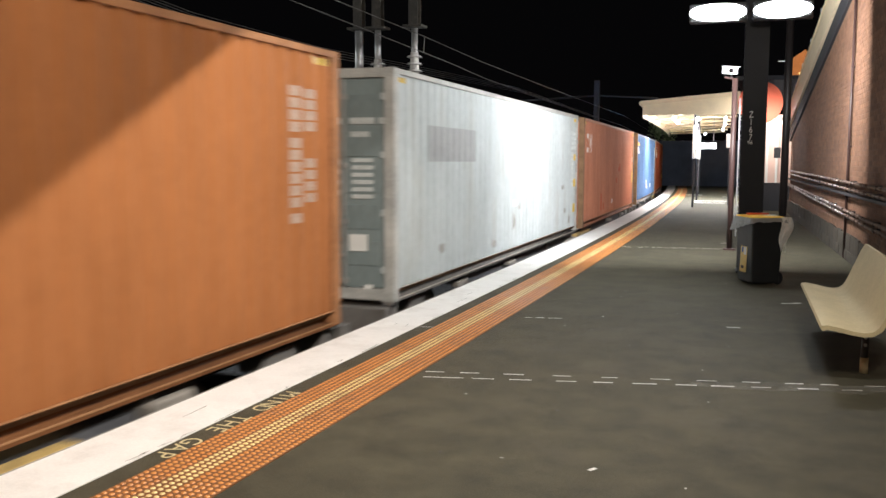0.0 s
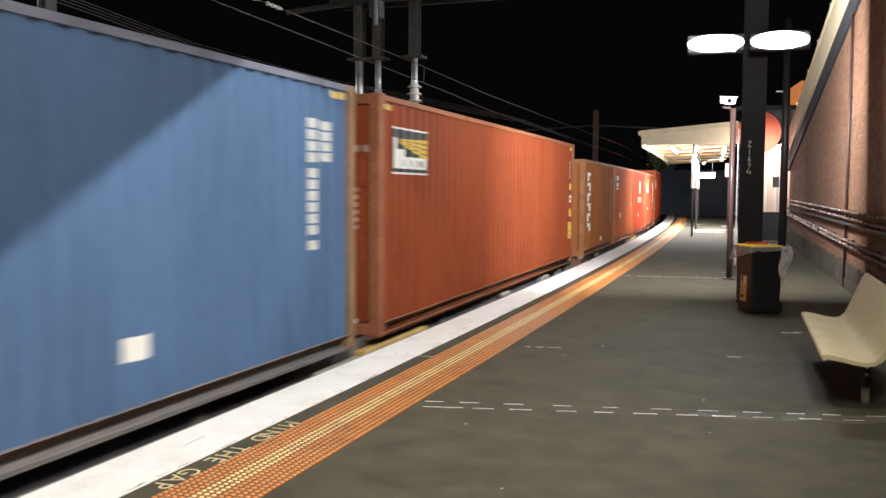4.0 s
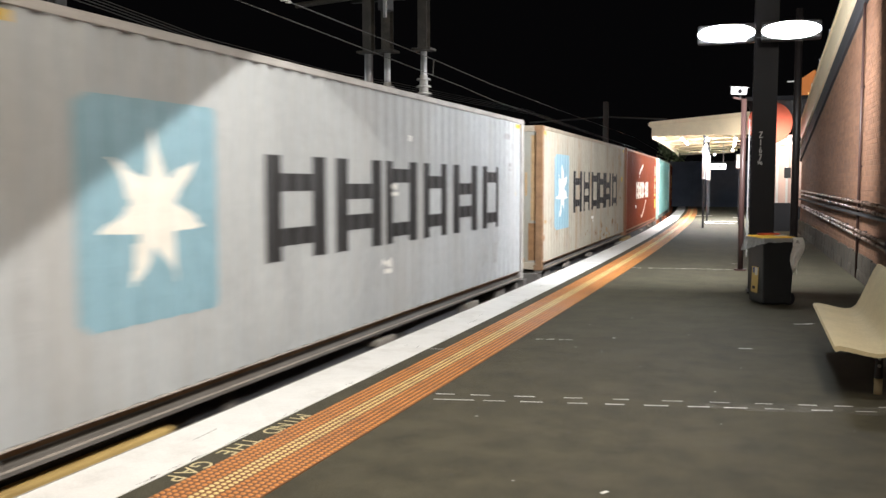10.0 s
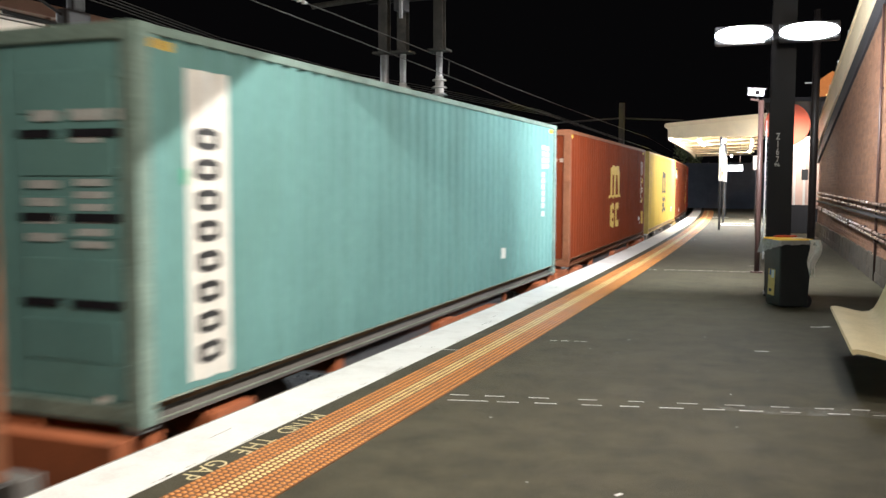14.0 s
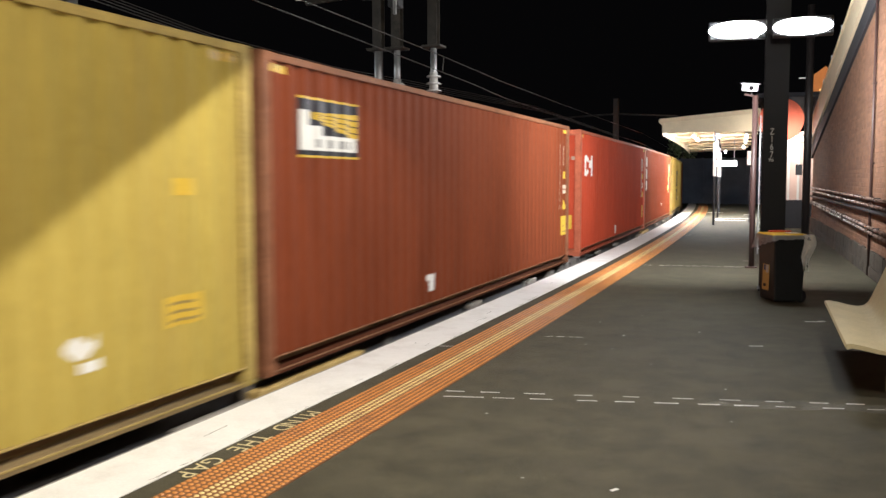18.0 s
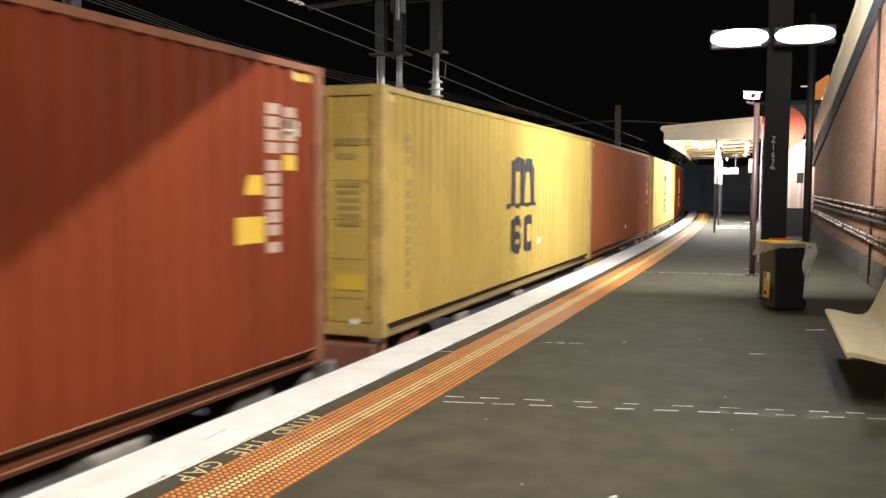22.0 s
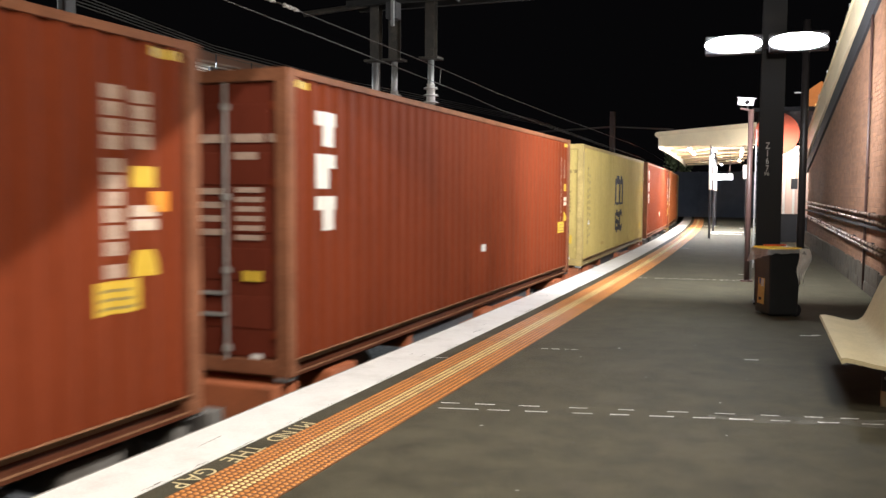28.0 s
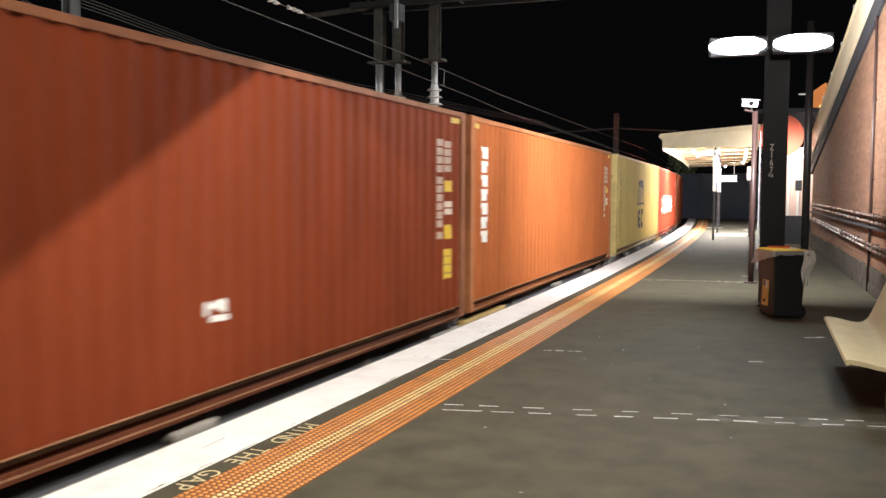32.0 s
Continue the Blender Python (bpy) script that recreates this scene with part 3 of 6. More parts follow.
for x, zl, ins in ((-7.14, 3.05, 0), (-6.77, 3.3, 2), (-6.06, 3.28, 3)):
    p = h_beam("drop_post", 0.085, 0.08, 4.11, 5.1, weathered_post, portal, x)
    part("flange", box(x - 0.18, x + 0.18, -0.15, 0.15, 4.07, 4.11, 0.008), weathered_post, p)
    part("drop_tube", tube((x, 0, 4.06), (x, 0, zl), 0.055 if ins else 0.075, 12), galv, p, smooth=True)
    if ins:
        part("insulator_core", tube((x, 0, zl), (x, 0, zl + 0.12 * ins), 0.085, 14, 0.07), insulator_glaze, p, smooth=True)
    for k in range(ins):
        z = zl + 0.02 + k * 0.125
        part("insulator", tube((x, 0, z), (x, 0, z + 0.028), 0.155 - 0.012 * k, 18, 0.12), insulator_glaze, p)
arm = thing("registration_arm", pose(0, 0, 0), "dark overhead wire fittings and insulator string near the beam", "wire fitting")
part("arm", tube((-8.55, 14.8, 5.0), (-7.3, 14.9, 5.1), 0.05, 8), weathered_post, arm)
for k, s_ in enumerate((9.55, 9.72, 10.0, 10.12, 10.42, 10.54, 10.66)):
    z_ = 3.92 - 0.0067 * (s_ - 5)
    part("insulator", tube(along(s_, TRACK, z_), along(s_ + 0.09, TRACK, z_), 0.026, 10, 0.014), insulator_glaze, arm)
part("bracket_arm", tube((-8.0, 7.3, 3.56), (-8.0, 9.0, 3.52), 0.026, 8), pole_dark, arm)
part("bracket_arm", tube((-8.0, 7.4, 3.92), (-8.0, 8.3, 3.6), 0.018, 8), pole_dark, arm)
part("bracket_arm", tube((-8.0, 7.2, 4.1), (-8.0, 8.2, 4.12), 0.03, 8), pole_dark, arm)
part("bracket_clamp", box(-8.09, -7.91, 8.1, 8.5, 3.5, 3.74, 0.04), pole_dark, arm)
part("bracket_clamp", box(-8.06, -7.94, 8.24, 8.44, 3.74, 4.0, 0.03), pole_dark, arm)
part("bracket_hanger", tube((-8.0, 8.34, 3.9), (-8.0, 8.36, 4.5), 0.035, 8), pole_dark, arm)
loop_ = [(-8.0, 8.42 + 0.12 * math.sin(a_), 3.62 + 0.14 * math.cos(a_)) for a_ in np.linspace(0.2, 2.9, 8)]
for p_, q_ in zip(loop_, loop_[1:]):
    part("bracket_loop", tube(p_, q_, 0.012, 6), pole_dark, arm)
for k in range(3):
    part("ring_insulator", tube((-8.0, 9.02 + k * 0.06, 3.52), (-8.0, 9.05 + k * 0.06, 3.52), 0.045, 10), insulator_glaze, arm)
part("clamp", box(-6.75, -6.55, 14.5, 14.75, 4.75, 5.05, 0.03), dark_steel, arm)
part("counterweight", box(-6.6, -6.55, 14.4, 14.46, 4.6, 5.3), galv, arm)


def over(s, off, z):
    return along(s, off, z)


runs = [("contact_wire", -1.1, [(-6, 3.86), (5, 3.76), (9, 3.71), (12, 3.64), (17.2, 3.52), (19.3, 3.44), (25, 3.4), (45, 3.4), (70, 3.4)], 0.0065),
        ("messenger_wire", -1.1, [(-6, 3.98), (5, 3.92), (11, 3.88), (15.5, 3.83), (19, 3.76), (25, 3.74), (45, 3.9), (70, 4.1)], 0.0065),
        ("feeder_wire", -7.9, [(0, 4.4), (14, 4.45), (22, 4.35), (34, 4.4), (70, 5.2)], 0.013),
        ("feeder_wire", -8.3, [(0, 4.55), (14, 4.6), (22, 4.5), (34, 4.6), (70, 5.4)], 0.013),
        ("feeder_wire", -8.6, [(0, 4.7), (14, 4.75), (22, 4.65), (34, 4.8), (70, 5.6)], 0.013)]
sag = [(-6, 4.9), (8, 4.5), (12, 4.3), (15, 4.1), (20, 4.08), (25, 4.25), (40, 4.7), (70, 5.0)]
for k, nm in enumerate(("contact_wire", "messenger_wire", "feeder_wire", "feeder_wire")):
    runs.append((nm, -5.0 - 0.08 * k, [(s, z + 0.075 * k) for s, z in sag], 0.0075))
for nm, off, pts, r in runs:
    w_ = wire(nm, [over(s, TRACK + 1.1 + off, z) for s, z in pts], r, wire_dark)
    tagged(w_, "dark overhead wire above the tracks", "wire", "overhead wires")
for s, z0, z1 in ((15.6, 3.56, 3.83),):
    d_ = wire("dropper", [over(s, TRACK, z0), over(s, TRACK + 0.02, z1)], 0.008, wire_dark)
    tagged(d_, "short dropper clamp between two overhead wires", "dropper")

flood = thing("flood_lamp", pose(FLOOD[0], FLOOD[1], FLOOD[2], 0, 0, 0), "twin glaring white flood lamps clamped to the mast", "lamp")
for x in (-0.3, 0.62):
    head = part("housing", box(x - 0.42, x + 0.42, -0.06, 0.12, -0.13, 0.15, 0.03), dark_steel, flood)
    lens = tube((0, -0.075, 0), (0, -0.06, 0), 1.0, 28)
    bmesh.ops.transform(lens, matrix=Matrix.Translation((x, 0, 0.01)) @ Matrix.Diagonal((0.41, 1, 0.125, 1)), verts=lens.verts)
    part("glass", lens, lamp_glass, head, "glowing oval white lamp glass")
    part("bracket", box(x - 0.03, x + 0.03, 0.12, 0.3, -0.03, 0.03), dark_steel, head)
part("cross_arm", box(-0.5, 0.85, 0.24, 0.3, -0.03, 0.03), dark_steel, flood)
bench_lamp = thing("platform_lamp", pose(*DOWN), "shaded lamp fixed high above the bench", "lamp")
hh = 0.07
drop = DOWN[2] - 3.05
kx, ky = (-4.29 - DOWN[0]) / drop * hh, (7.06 - DOWN[1]) / drop * hh
ka, kb = -1.754 * hh, 2.667 * hh
kite = [(kx, ky), (-2.2 * kx, ka + (ka - ky) * 2.2), (-3.0 * kx, ky), (-2.2 * kx, kb + (kb - ky) * 2.2)]
vs = [(x, y, -hh) for x, y in kite] + [(x, y, 0.12) for x, y in kite] + [(x * 1.04, y * 1.04, -hh) for x, y in kite] + [(x * 1.04, y * 1.04, 0.13) for x, y in kite]
fs = []
for k in range(3):
    j = (k + 1) % 4
    fs += [(k, j, 4 + j, 4 + k), (8 + k, 12 + k, 12 + j, 8 + j), (k, 8 + k, 8 + j, j)]
fs += [(4, 5, 6, 7), (15, 14, 13, 12)]
raw("shade", vs, fs, dark_steel, bench_lamp)
# unseen pane, added so this side of the shade cuts less light
raw("side_pane", [vs[11], vs[8], vs[12], vs[15]], [(0, 1, 2, 3)], frosted, bench_lamp, "half-clear pane added to let light past the shade")
part("arm", tube((0.1, 0, 0.14), (1.3, 0.2, 0.3), 0.025, 8), dark_steel, bench_lamp)

# ---- posts near the mast ----
post = thing("camera_post", pose(-0.78, 18.5, 0), "slim dark red steel post carrying a surveillance camera", "post")
part("pole", tube((0, 0, 0), (0, 0, 3.35), 0.052, 12), pole_brown, post, smooth=True)
part("flange", tube((0, 0, 0), (0, 0, 0.03), 0.12, 14), pole_brown, post)
part("arm", tube((0, 0, 3.33), (-0.2, 0, 3.38), 0.02, 8), pole_brown, post)
cc = thing("surveillance_camera", pose(-0.88, 18.45, 3.5, 8, 0, 35) @ Matrix.Diagonal((0.8, 0.8, 0.75, 1)), "white boxed surveillance camera on a post", "camera")
part("housing", box(-0.15, 0.15, -0.12, 0.12, -0.09, 0.09, 0.02), camera_white, cc)
part("sunshield", box(-0.17, 0.17, -0.17, 0.13, 0.09, 0.105, 0.004), camera_white, cc)
part("lens", tube((-0.05, -0.125, 0), (-0.05, -0.14, 0), 0.06, 16), lens_black, cc)
part("mount", tube((0.05, 0, -0.09), (0.1, 0.05, -0.2), 0.02, 8), dark_steel, cc)
pole = thing("dark_pole", pose(0.27, 27.5, 0), "thick dark painted steel pole beside the ramp wall", "pole")
part("pole", tube((0, 0, 0), (0, 0, 6.6), 0.105, 16), pole_dark, pole, smooth=True)
part("collar", tube((0, 0, 2.9), (0, 0, 3.0), 0.12, 16), pole_dark, pole)
part("junction_box", box(-0.3, -0.12, -0.1, 0.1, 1.85, 2.15, 0.01), pole_dark, pole)
part("lamp_stub", box(-0.28, -0.1, -0.16, -0.1, 4.55, 4.58), label_white, pole)
lat = thing("lattice_post", pose(-0.7, 22.0, 0), "slim lattice post with crossed bracing behind the mast", "lattice post")
for dx in (-0.1, 0.1):
    part("upright", box(dx - 0.014, dx + 0.014, -0.02, 0.02, 0, 3.2), galv, lat)
for k in range(14):
    z = 0.1 + k * 0.22
    part("brace", tube((-0.1, 0, z), (0.1, 0, z + 0.22), 0.009, 5), galv, lat)
    part("brace", tube((0.1, 0.005, z), (-0.1, 0.005, z + 0.22), 0.009, 5), galv, lat)

# ---- station building and its canopy ----
hut = thing("station_building", pose(0, 0, 0), "painted station building with a red gable board", "building")
part("wall", box(-1.15, 1.6, 34.0, 52.0, 0, 3.4), pink_render, hut)
part("base_band", box(-1.17, 1.62, 33.97, 52.02, 0, 1.0), dark_wall, hut)
part("door_frame", box(-0.3, -0.22, 33.93, 34.0, 1.0, 3.2), white_paint, hut)
part("door_frame", box(0.02, 0.1, 33.93, 34.0, 1.0, 3.2), white_paint, hut)
part("lintel", box(-0.9, 0.5, 33.92, 34.0, 3.05, 3.25), white_paint, hut)
gb = bmesh.new()
add_tube(gb, (-0.55, 33.9, 3.82), (-0.55, 34.1, 3.82), 0.75, 40)
part("gable_board", gb, red_board, hut, "rounded red board on the gable")
part("roof", box(-1.4, 1.9, 33.8, 52.2, 4.6, 4.75), dark_wall, hut)
far_gable = thing("brick_house", pose(0.9, 46.0, 0), "orange lit brick gable beyond the ramp", "house")
bm = bmesh.new()
g = [bm.verts.new(p) for p in ((-0.6, 0, 0), (1.9, 0, 0), (1.9, 0, 5.9), (0.25, 0, 7.0), (-0.6, 0, 6.4))]
bm.faces.new(g)
r_ = bmesh.ops.extrude_face_region(bm, geom=bm.faces[:])
bmesh.ops.translate(bm, verts=[v for v in r_["geom"] if isinstance(v, bmesh.types.BMVert)], vec=(0, 6, 0))
bmesh.ops.recalc_face_normals(bm, faces=bm.faces)
part("gable_wall", bm, brick_red, far_gable)
for x in (0.0, 0.35, 0.7):
    part("vent_slot", box(x, x + 0.1, -0.03, 0.02, 5.6, 5.95), cream_paint, far_gable)

canopy = thing("platform_canopy", pose(0, 0, 0), "cream platform canopy with a scalloped valance", "canopy")


def canopy_prof(s0, s1, prof, name, material):
    return ribbon(name, s0, s1, 1.0, prof, material, canopy)


C0_, C1_ = 35.2, 62.0
CL = EDGE + 0.05
canopy_prof(C0_, C1_, [(CL, 3.72), (CL + 0.02, 3.85), (CL + 3.4, 4.12), (CL + 3.4, 4.06), (CL + 0.1, 3.72)], "roof", cream_paint)
canopy_prof(C0_ - 0.05, C1_, [(CL - 0.14, 3.84), (CL - 0.12, 3.92), (CL + 0.05, 3.92), (CL + 0.03, 3.8), (CL - 0.06, 3.76)], "gutter", cream_paint)
canopy_prof(C0_, C1_, [(CL, 3.45), (CL, 3.74), (CL + 0.03, 3.74), (CL + 0.03, 3.45)], "side_fascia", cream_paint)
# end fascia that faces along the platform, with scallops under it
vs, fs = [], []
n = 60
for k in range(n + 1):
    o = CL + 3.4 * k / n
    top = 3.9 + 0.3 * k / n
    low = 3.42 + 0.03 * abs(math.sin(math.pi * 8.5 * k / n))
    a = along(C0_, o, 0)
    vs += [(a.x, a.y - 0.03, low), (a.x, a.y - 0.03, top), (a.x, a.y + 0.02, low), (a.x, a.y + 0.02, top)]
for k in range(n):
    a, b = 4 * k, 4 * k + 4
    fs += [(a, a + 1, b + 1, b), (a + 2, b + 2, b + 3, a + 3), (a, b, b + 2, a + 2), (a + 1, a + 3, b + 3, b + 1)]
raw("end_fascia", vs, fs, cream_paint, canopy)
vs, fs = [], []
for k in range(n + 1):
    a = along(C0_, CL - 0.08 + 3.5 * k / n, 0)
    z = 3.9 + 0.3 * k / n
    vs += [(a.x, a.y - 0.1, z - 0.12), (a.x, a.y - 0.13, z + 0.05), (a.x, a.y, z + 0.06), (a.x, a.y, z - 0.12)]
for k in range(n):
    a, b = 4 * k, 4 * k + 4
    fs += [(a, a + 1, b + 1, b), (a + 1, a + 2, b + 2, b + 1), (a, b, b + 3, a + 3)]
raw("end_cornice", vs, fs, cream_paint, canopy)
# side valance scallops
vs, fs = [], []
for k in range(241):
    s = C0_ + (C1_ - C0_) * k / 240
    a = along(s, CL + 0.015, 0)
    vs += [(a.x, a.y, 3.46), (a.x, a.y, 3.38 - 0.06 * abs(math.sin(math.pi * k / 6)))]
fs = [(2 * k, 2 * k + 1, 2 * k + 3, 2 * k + 2) for k in range(240)]
raw("valance", vs, fs, cream_paint, canopy)
for k in range(7):
    s = C0_ + 1.0 + k * 4.0
    a, b = along(s, CL + 0.1, 3.5), along(s, CL + 3.4, 3.62)
    part("rafter", tube(a, b, 0.05, 6), cream_paint, canopy)
    for o in (0.9, 1.9, 2.9):
        a, b = along(s, CL + o, 3.66), along(s + 4.0, CL + o, 3.66)
        part("purlin", tube(a, b, 0.035, 6), cream_paint, canopy)
for s in (36.5, 43.0, 50.0):
    a = along(s, 1.19, 0)
    part("post", tube((a.x, a.y, 0), (a.x, a.y, 3.6), 0.04, 12), dark_wall, canopy)
    part("post_collar", tube((a.x, a.y, 1.85), (a.x, a.y, 3.1), 0.062, 12), white_paint, canopy)
for i, (s, o) in enumerate(((36.0, 0.4), (36.0, 1.3), (36.0, 2.3), (39, 0.4), (39, 2.3), (42, 1.1), (42, 2.3), (48, 1.1), (48, 2.3), (55, 1.5))):
    a, b = along(s, o, 3.35), along(s + 1.5, o, 3.35)
    t_ = thing("tube_lamp", pose(0, 0, 0), "glowing fluorescent tube lamp under the canopy", "lamp", "canopy tube lamps")
    part("tray", tube(a + Vector((0, 0, 0.06)), b + Vector((0, 0, 0.06)), 0.06, 6), white_paint, t_)
    part("tube", tube(a, b, 0.03, 8), tube_glow, t_, "glowing white tube")
lamp("canopy_tubes_light", "AREA", tuple(along(44, 2.2, 3.2)), 2100, (0.92, 0.97, 1.0), tuple(along(44, 2.21, 0)), size=(1.2, 14))
sg = thing("hanging_sign", pose(0, 0, 0), "lit hanging platform sign under the canopy", "sign")
a = along(39.0, 1.585, 2.36)
part("box", box(a.x - 0.38, a.x + 0.38, a.y - 0.06, a.y + 0.06, a.z - 0.1, a.z + 0.12, 0.01), sign_glow, sg)
part("arrow_bar", box(a.x + 0.06, a.x + 0.3, a.y - 0.068, a.y - 0.062, a.z - 0.03, a.z + 0.03), label_black, sg)
for dx in (-0.28, 0.28):
    part("hanger", tube((a.x + dx, a.y, a.z + 0.12), (a.x + dx, a.y, 3.6), 0.012, 6), galv, sg)
pn = thing("notice_sign", pose(-1.72, 37.9, 0), "small pale panel on a thin post under the canopy", "sign")
part("panel", box(-0.13, 0.13, -0.03, 0.03, 2.3, 2.85, 0.01), white_paint, pn)
part("post", tube((0.0, 0.06, 0.0), (0.0, 0.06, 2.8), 0.025, 8), dark_wall, pn)
end_wall = setting(link("wall_end", box(-12.5, 3.0, 66.0, 66.4, 0, 3.2), blue_board), "dark boarded wall closing the end of the platform", "wall")
for k in range(9):
    x = -12.0 + k * 1.45
    part("fence_post", box(x - 0.06, x + 0.06, 65.93, 66.0, 0, 3.25), blue_board, end_wall)
tree = thing("tree", pose(-12.9, 112.0, 0), "small tree lit by the canopy lamps", "tree")
part("trunk", tube((0, 0, -0.2), (0.1, 0, 5.2), 0.16, 8, 0.09), bark, tree)
rnd = random.Random(4)
vs, fs = [], []
for i in range(1500):
    a, b, r = rnd.uniform(0, 6.28), rnd.gauss(0, 0.7), rnd.uniform(0.3, 1.0) * (1 + 0.3 * math.sin(5 * i))
    c = Vector((0.1 + math.cos(a) * r * 1.5, math.sin(a) * r * 1.5, 6.0 + b * 1.3))
    u = Vector((rnd.uniform(-1, 1), rnd.uniform(-1, 1), rnd.uniform(-1, 1))).normalized() * 0.17
    w = u.orthogonal().normalized() * 0.1
    k = len(vs)
    vs += [c - u, c + w, c + u, c - w]
    fs.append((k, k + 1, k + 2, k + 3))
raw("crown", vs, fs, leaf_green, tree)

# ---- the other platform ----
opp = TRACK - 4.2 - 1.9
setting(ribbon("platform_opposite", -20, 120, 3.0, [(opp, 0.0), (opp, -1.6), (opp - 6, -1.6), (opp - 6, 0.0)], asphalt), "dark far platform across the tracks", "platform")
shelter = thing("platform_shelter", pose(-14.6, 0, 0), "far platform building with a lit white wall and brown fascia", "building")
part("back_wall", box(-0.6, -0.5, 2.0, 23.4, 0.0, 5.3), white_paint, shelter)
part("end_wall", box(-0.5, 0.3, 23.4, 23.5, 0.0, 5.0), white_paint, shelter)
part("roof", box(-0.8, 0.56, 1.5, 23.8, 5.18, 5.24), roof_brown, shelter)
part("fascia", box(0.55, 0.68, 1.5, 23.8, 5.0, 5.24, 0.01), roof_brown, shelter, "brown timber fascia board")
for y in (9.0, 11.6, 13.9, 16.3, 18.8, 21.2):
    part("post", box(0.5, 0.58, y - 0.035, y + 0.035, 0.0, 5.0), roof_brown, shelter)
for k in range(8):
    y = 3 + k * 2.9
    rib = bmesh.new()
    for q in range(8):
        a0, a1 = math.pi / 2 * q / 8, math.pi / 2 * (q + 1) / 8
        add_tube(rib, (-0.46 + 0.5 * (1 - math.cos(a0)), y + 1.6 * (1 - math.cos(a0)), 3.9 + 1.2 * math.sin(a0)), (-0.46 + 0.5 * (1 - math.cos(a1)), y + 1.6 * (1 - math.cos(a1)), 3.9 + 1.2 * math.sin(a1)), 0.018, 6)
    part("arch_rib", rib, concrete, shelter)
part("side_wing", box(-0.4, 0.5, 23.5, 40, 0.0, 4.55), dark_wall, shelter)
tagged(shelter, "far platform building with a lit white wall and brown fascia")
lamp("shelter_light", "AREA", (-14.3, 13.0, 5.0), 85, (1.0, 0.9, 0.74), (-14.9, 13.0, 3.0), size=(18, 0.3))
# unseen fill aimed at the track, added to brighten the ballast
lamp("shelter_eaves_light", "AREA", (-13.8, 13.0, 4.9), 400, (0.9, 0.96, 1.0), (-11.5, 13.0, -1.2), size=(18, 0.3))
ds = thing("direction_sign", pose(-13.7, 20.1, 4.65, 0, 0, 0), "black direction sign with white bars on the far platform", "sign")
part("board", box(-0.04, 0.04, -1.1, 1.1, -0.12, 0.16, 0.01), sign_black, ds)
for y0, y1 in ((-0.9, -0.35), (-0.1, 0.05), (0.25, 0.7), (0.8, 0.95)):
    part("text_bar", box(0.041, 0.045, y0, y1, -0.03, 0.05), label_white, ds)
for y in (-0.8, 0.8):
    part("hanger", tube((0, y, 0.16), (0, y, 0.5), 0.02, 6), dark_steel, ds)
for x, y, z in ((-14.0, 45.7, 4.55), (-14.0, 49.2, 4.7), (-14.5, 52.1, 4.55), (-14.5, 55.2, 4.5), (-15.0, 58.2, 4.45), (-15.2, 61.5, 4.45), (-15.4, 66.0, 4.55), (-12.6, 109.0, 6.2)):
    e = thing("street_lamp", pose(x, y, 0), "small white street lamp glowing in the distance", "lamp", "distant lamps")
    part("pole", tube((0, 0, -1.0), (0, 0, z), 0.05, 8), dark_steel, e)
    part("head", box(-0.3, 0.3, -0.1, 0.1, z - 0.02, z + 0.08, 0.01), dark_steel, e)
    part("glass", box(-0.16, 0.16, -0.12, 0.08, z - 0.06, z - 0.02), tube_glow, e)
far_mast = thing("distant_mast", pose(-9.0, 48.0, -1.2), "dark steel mast beside the tracks in the distance", "mast")
part("column", box(-0.13, 0.13, -0.13, 0.13, 0, 7.2), dark_steel, far_mast)
part("arm", tube((0.1, 0, 6.4), (3.2, 0, 6.2), 0.04, 6), dark_steel, far_mast)
part("arm", tube((-0.1, 0, 6.4), (-4.2, 0, 6.2), 0.04, 6), dark_steel, far_mast)

# ---- bench ----
bench = thing("bench", pose(0.73, 8.97, 0, 0, 0, 1.7), "cream moulded fibreglass platform bench on steel legs", "bench")
prof = [(-0.365, 0.4), (-0.38, 0.425), (-0.37, 0.446), (-0.33, 0.45), (-0.24, 0.435), (-0.14, 0.412), (-0.06, 0.402), (0.0, 0.412), (0.045, 0.45), (0.08, 0.52), (0.14, 0.67), (0.2, 0.82), (0.235, 0.885)]
back = [(0.262, 0.885), (0.27, 0.865), (0.235, 0.8), (0.17, 0.64), (0.11, 0.49), (0.07, 0.42), (0.01, 0.378), (-0.06, 0.368), (-0.15, 0.38), (-0.25, 0.402), (-0.335, 0.412)]
loop = prof + back
vs, fs = [], []
ys = [-1.34, -1.325, -0.45, 0.45, 1.325, 1.34]
for j, y in enumerate(ys):
    q = 0.985 if j in (0, 5) else 1.0
    vs += [(x * q, y, 0.41 + (z - 0.41) * q) for x, z in loop]
k = len(loop)
for j in range(len(ys) - 1):
    for i in range(k):
        a, b = j * k + i, j * k + (i + 1) % k
        fs.append((a, b, b + k, a + k))
fs += [tuple(range(k))[::-1], tuple((len(ys) - 1) * k + i for i in range(k))]
o = raw("seat_shell", vs, fs, bench_cream, bench, smooth=True)
bm = bmesh.new()
bm.from_mesh(o.data)
bmesh.ops.recalc_face_normals(bm, faces=bm.faces)
for e in bm.edges:
    e.smooth = not (e.calc_face_angle(0) > 0.9)
bm.to_mesh(o.data)
bm.free()
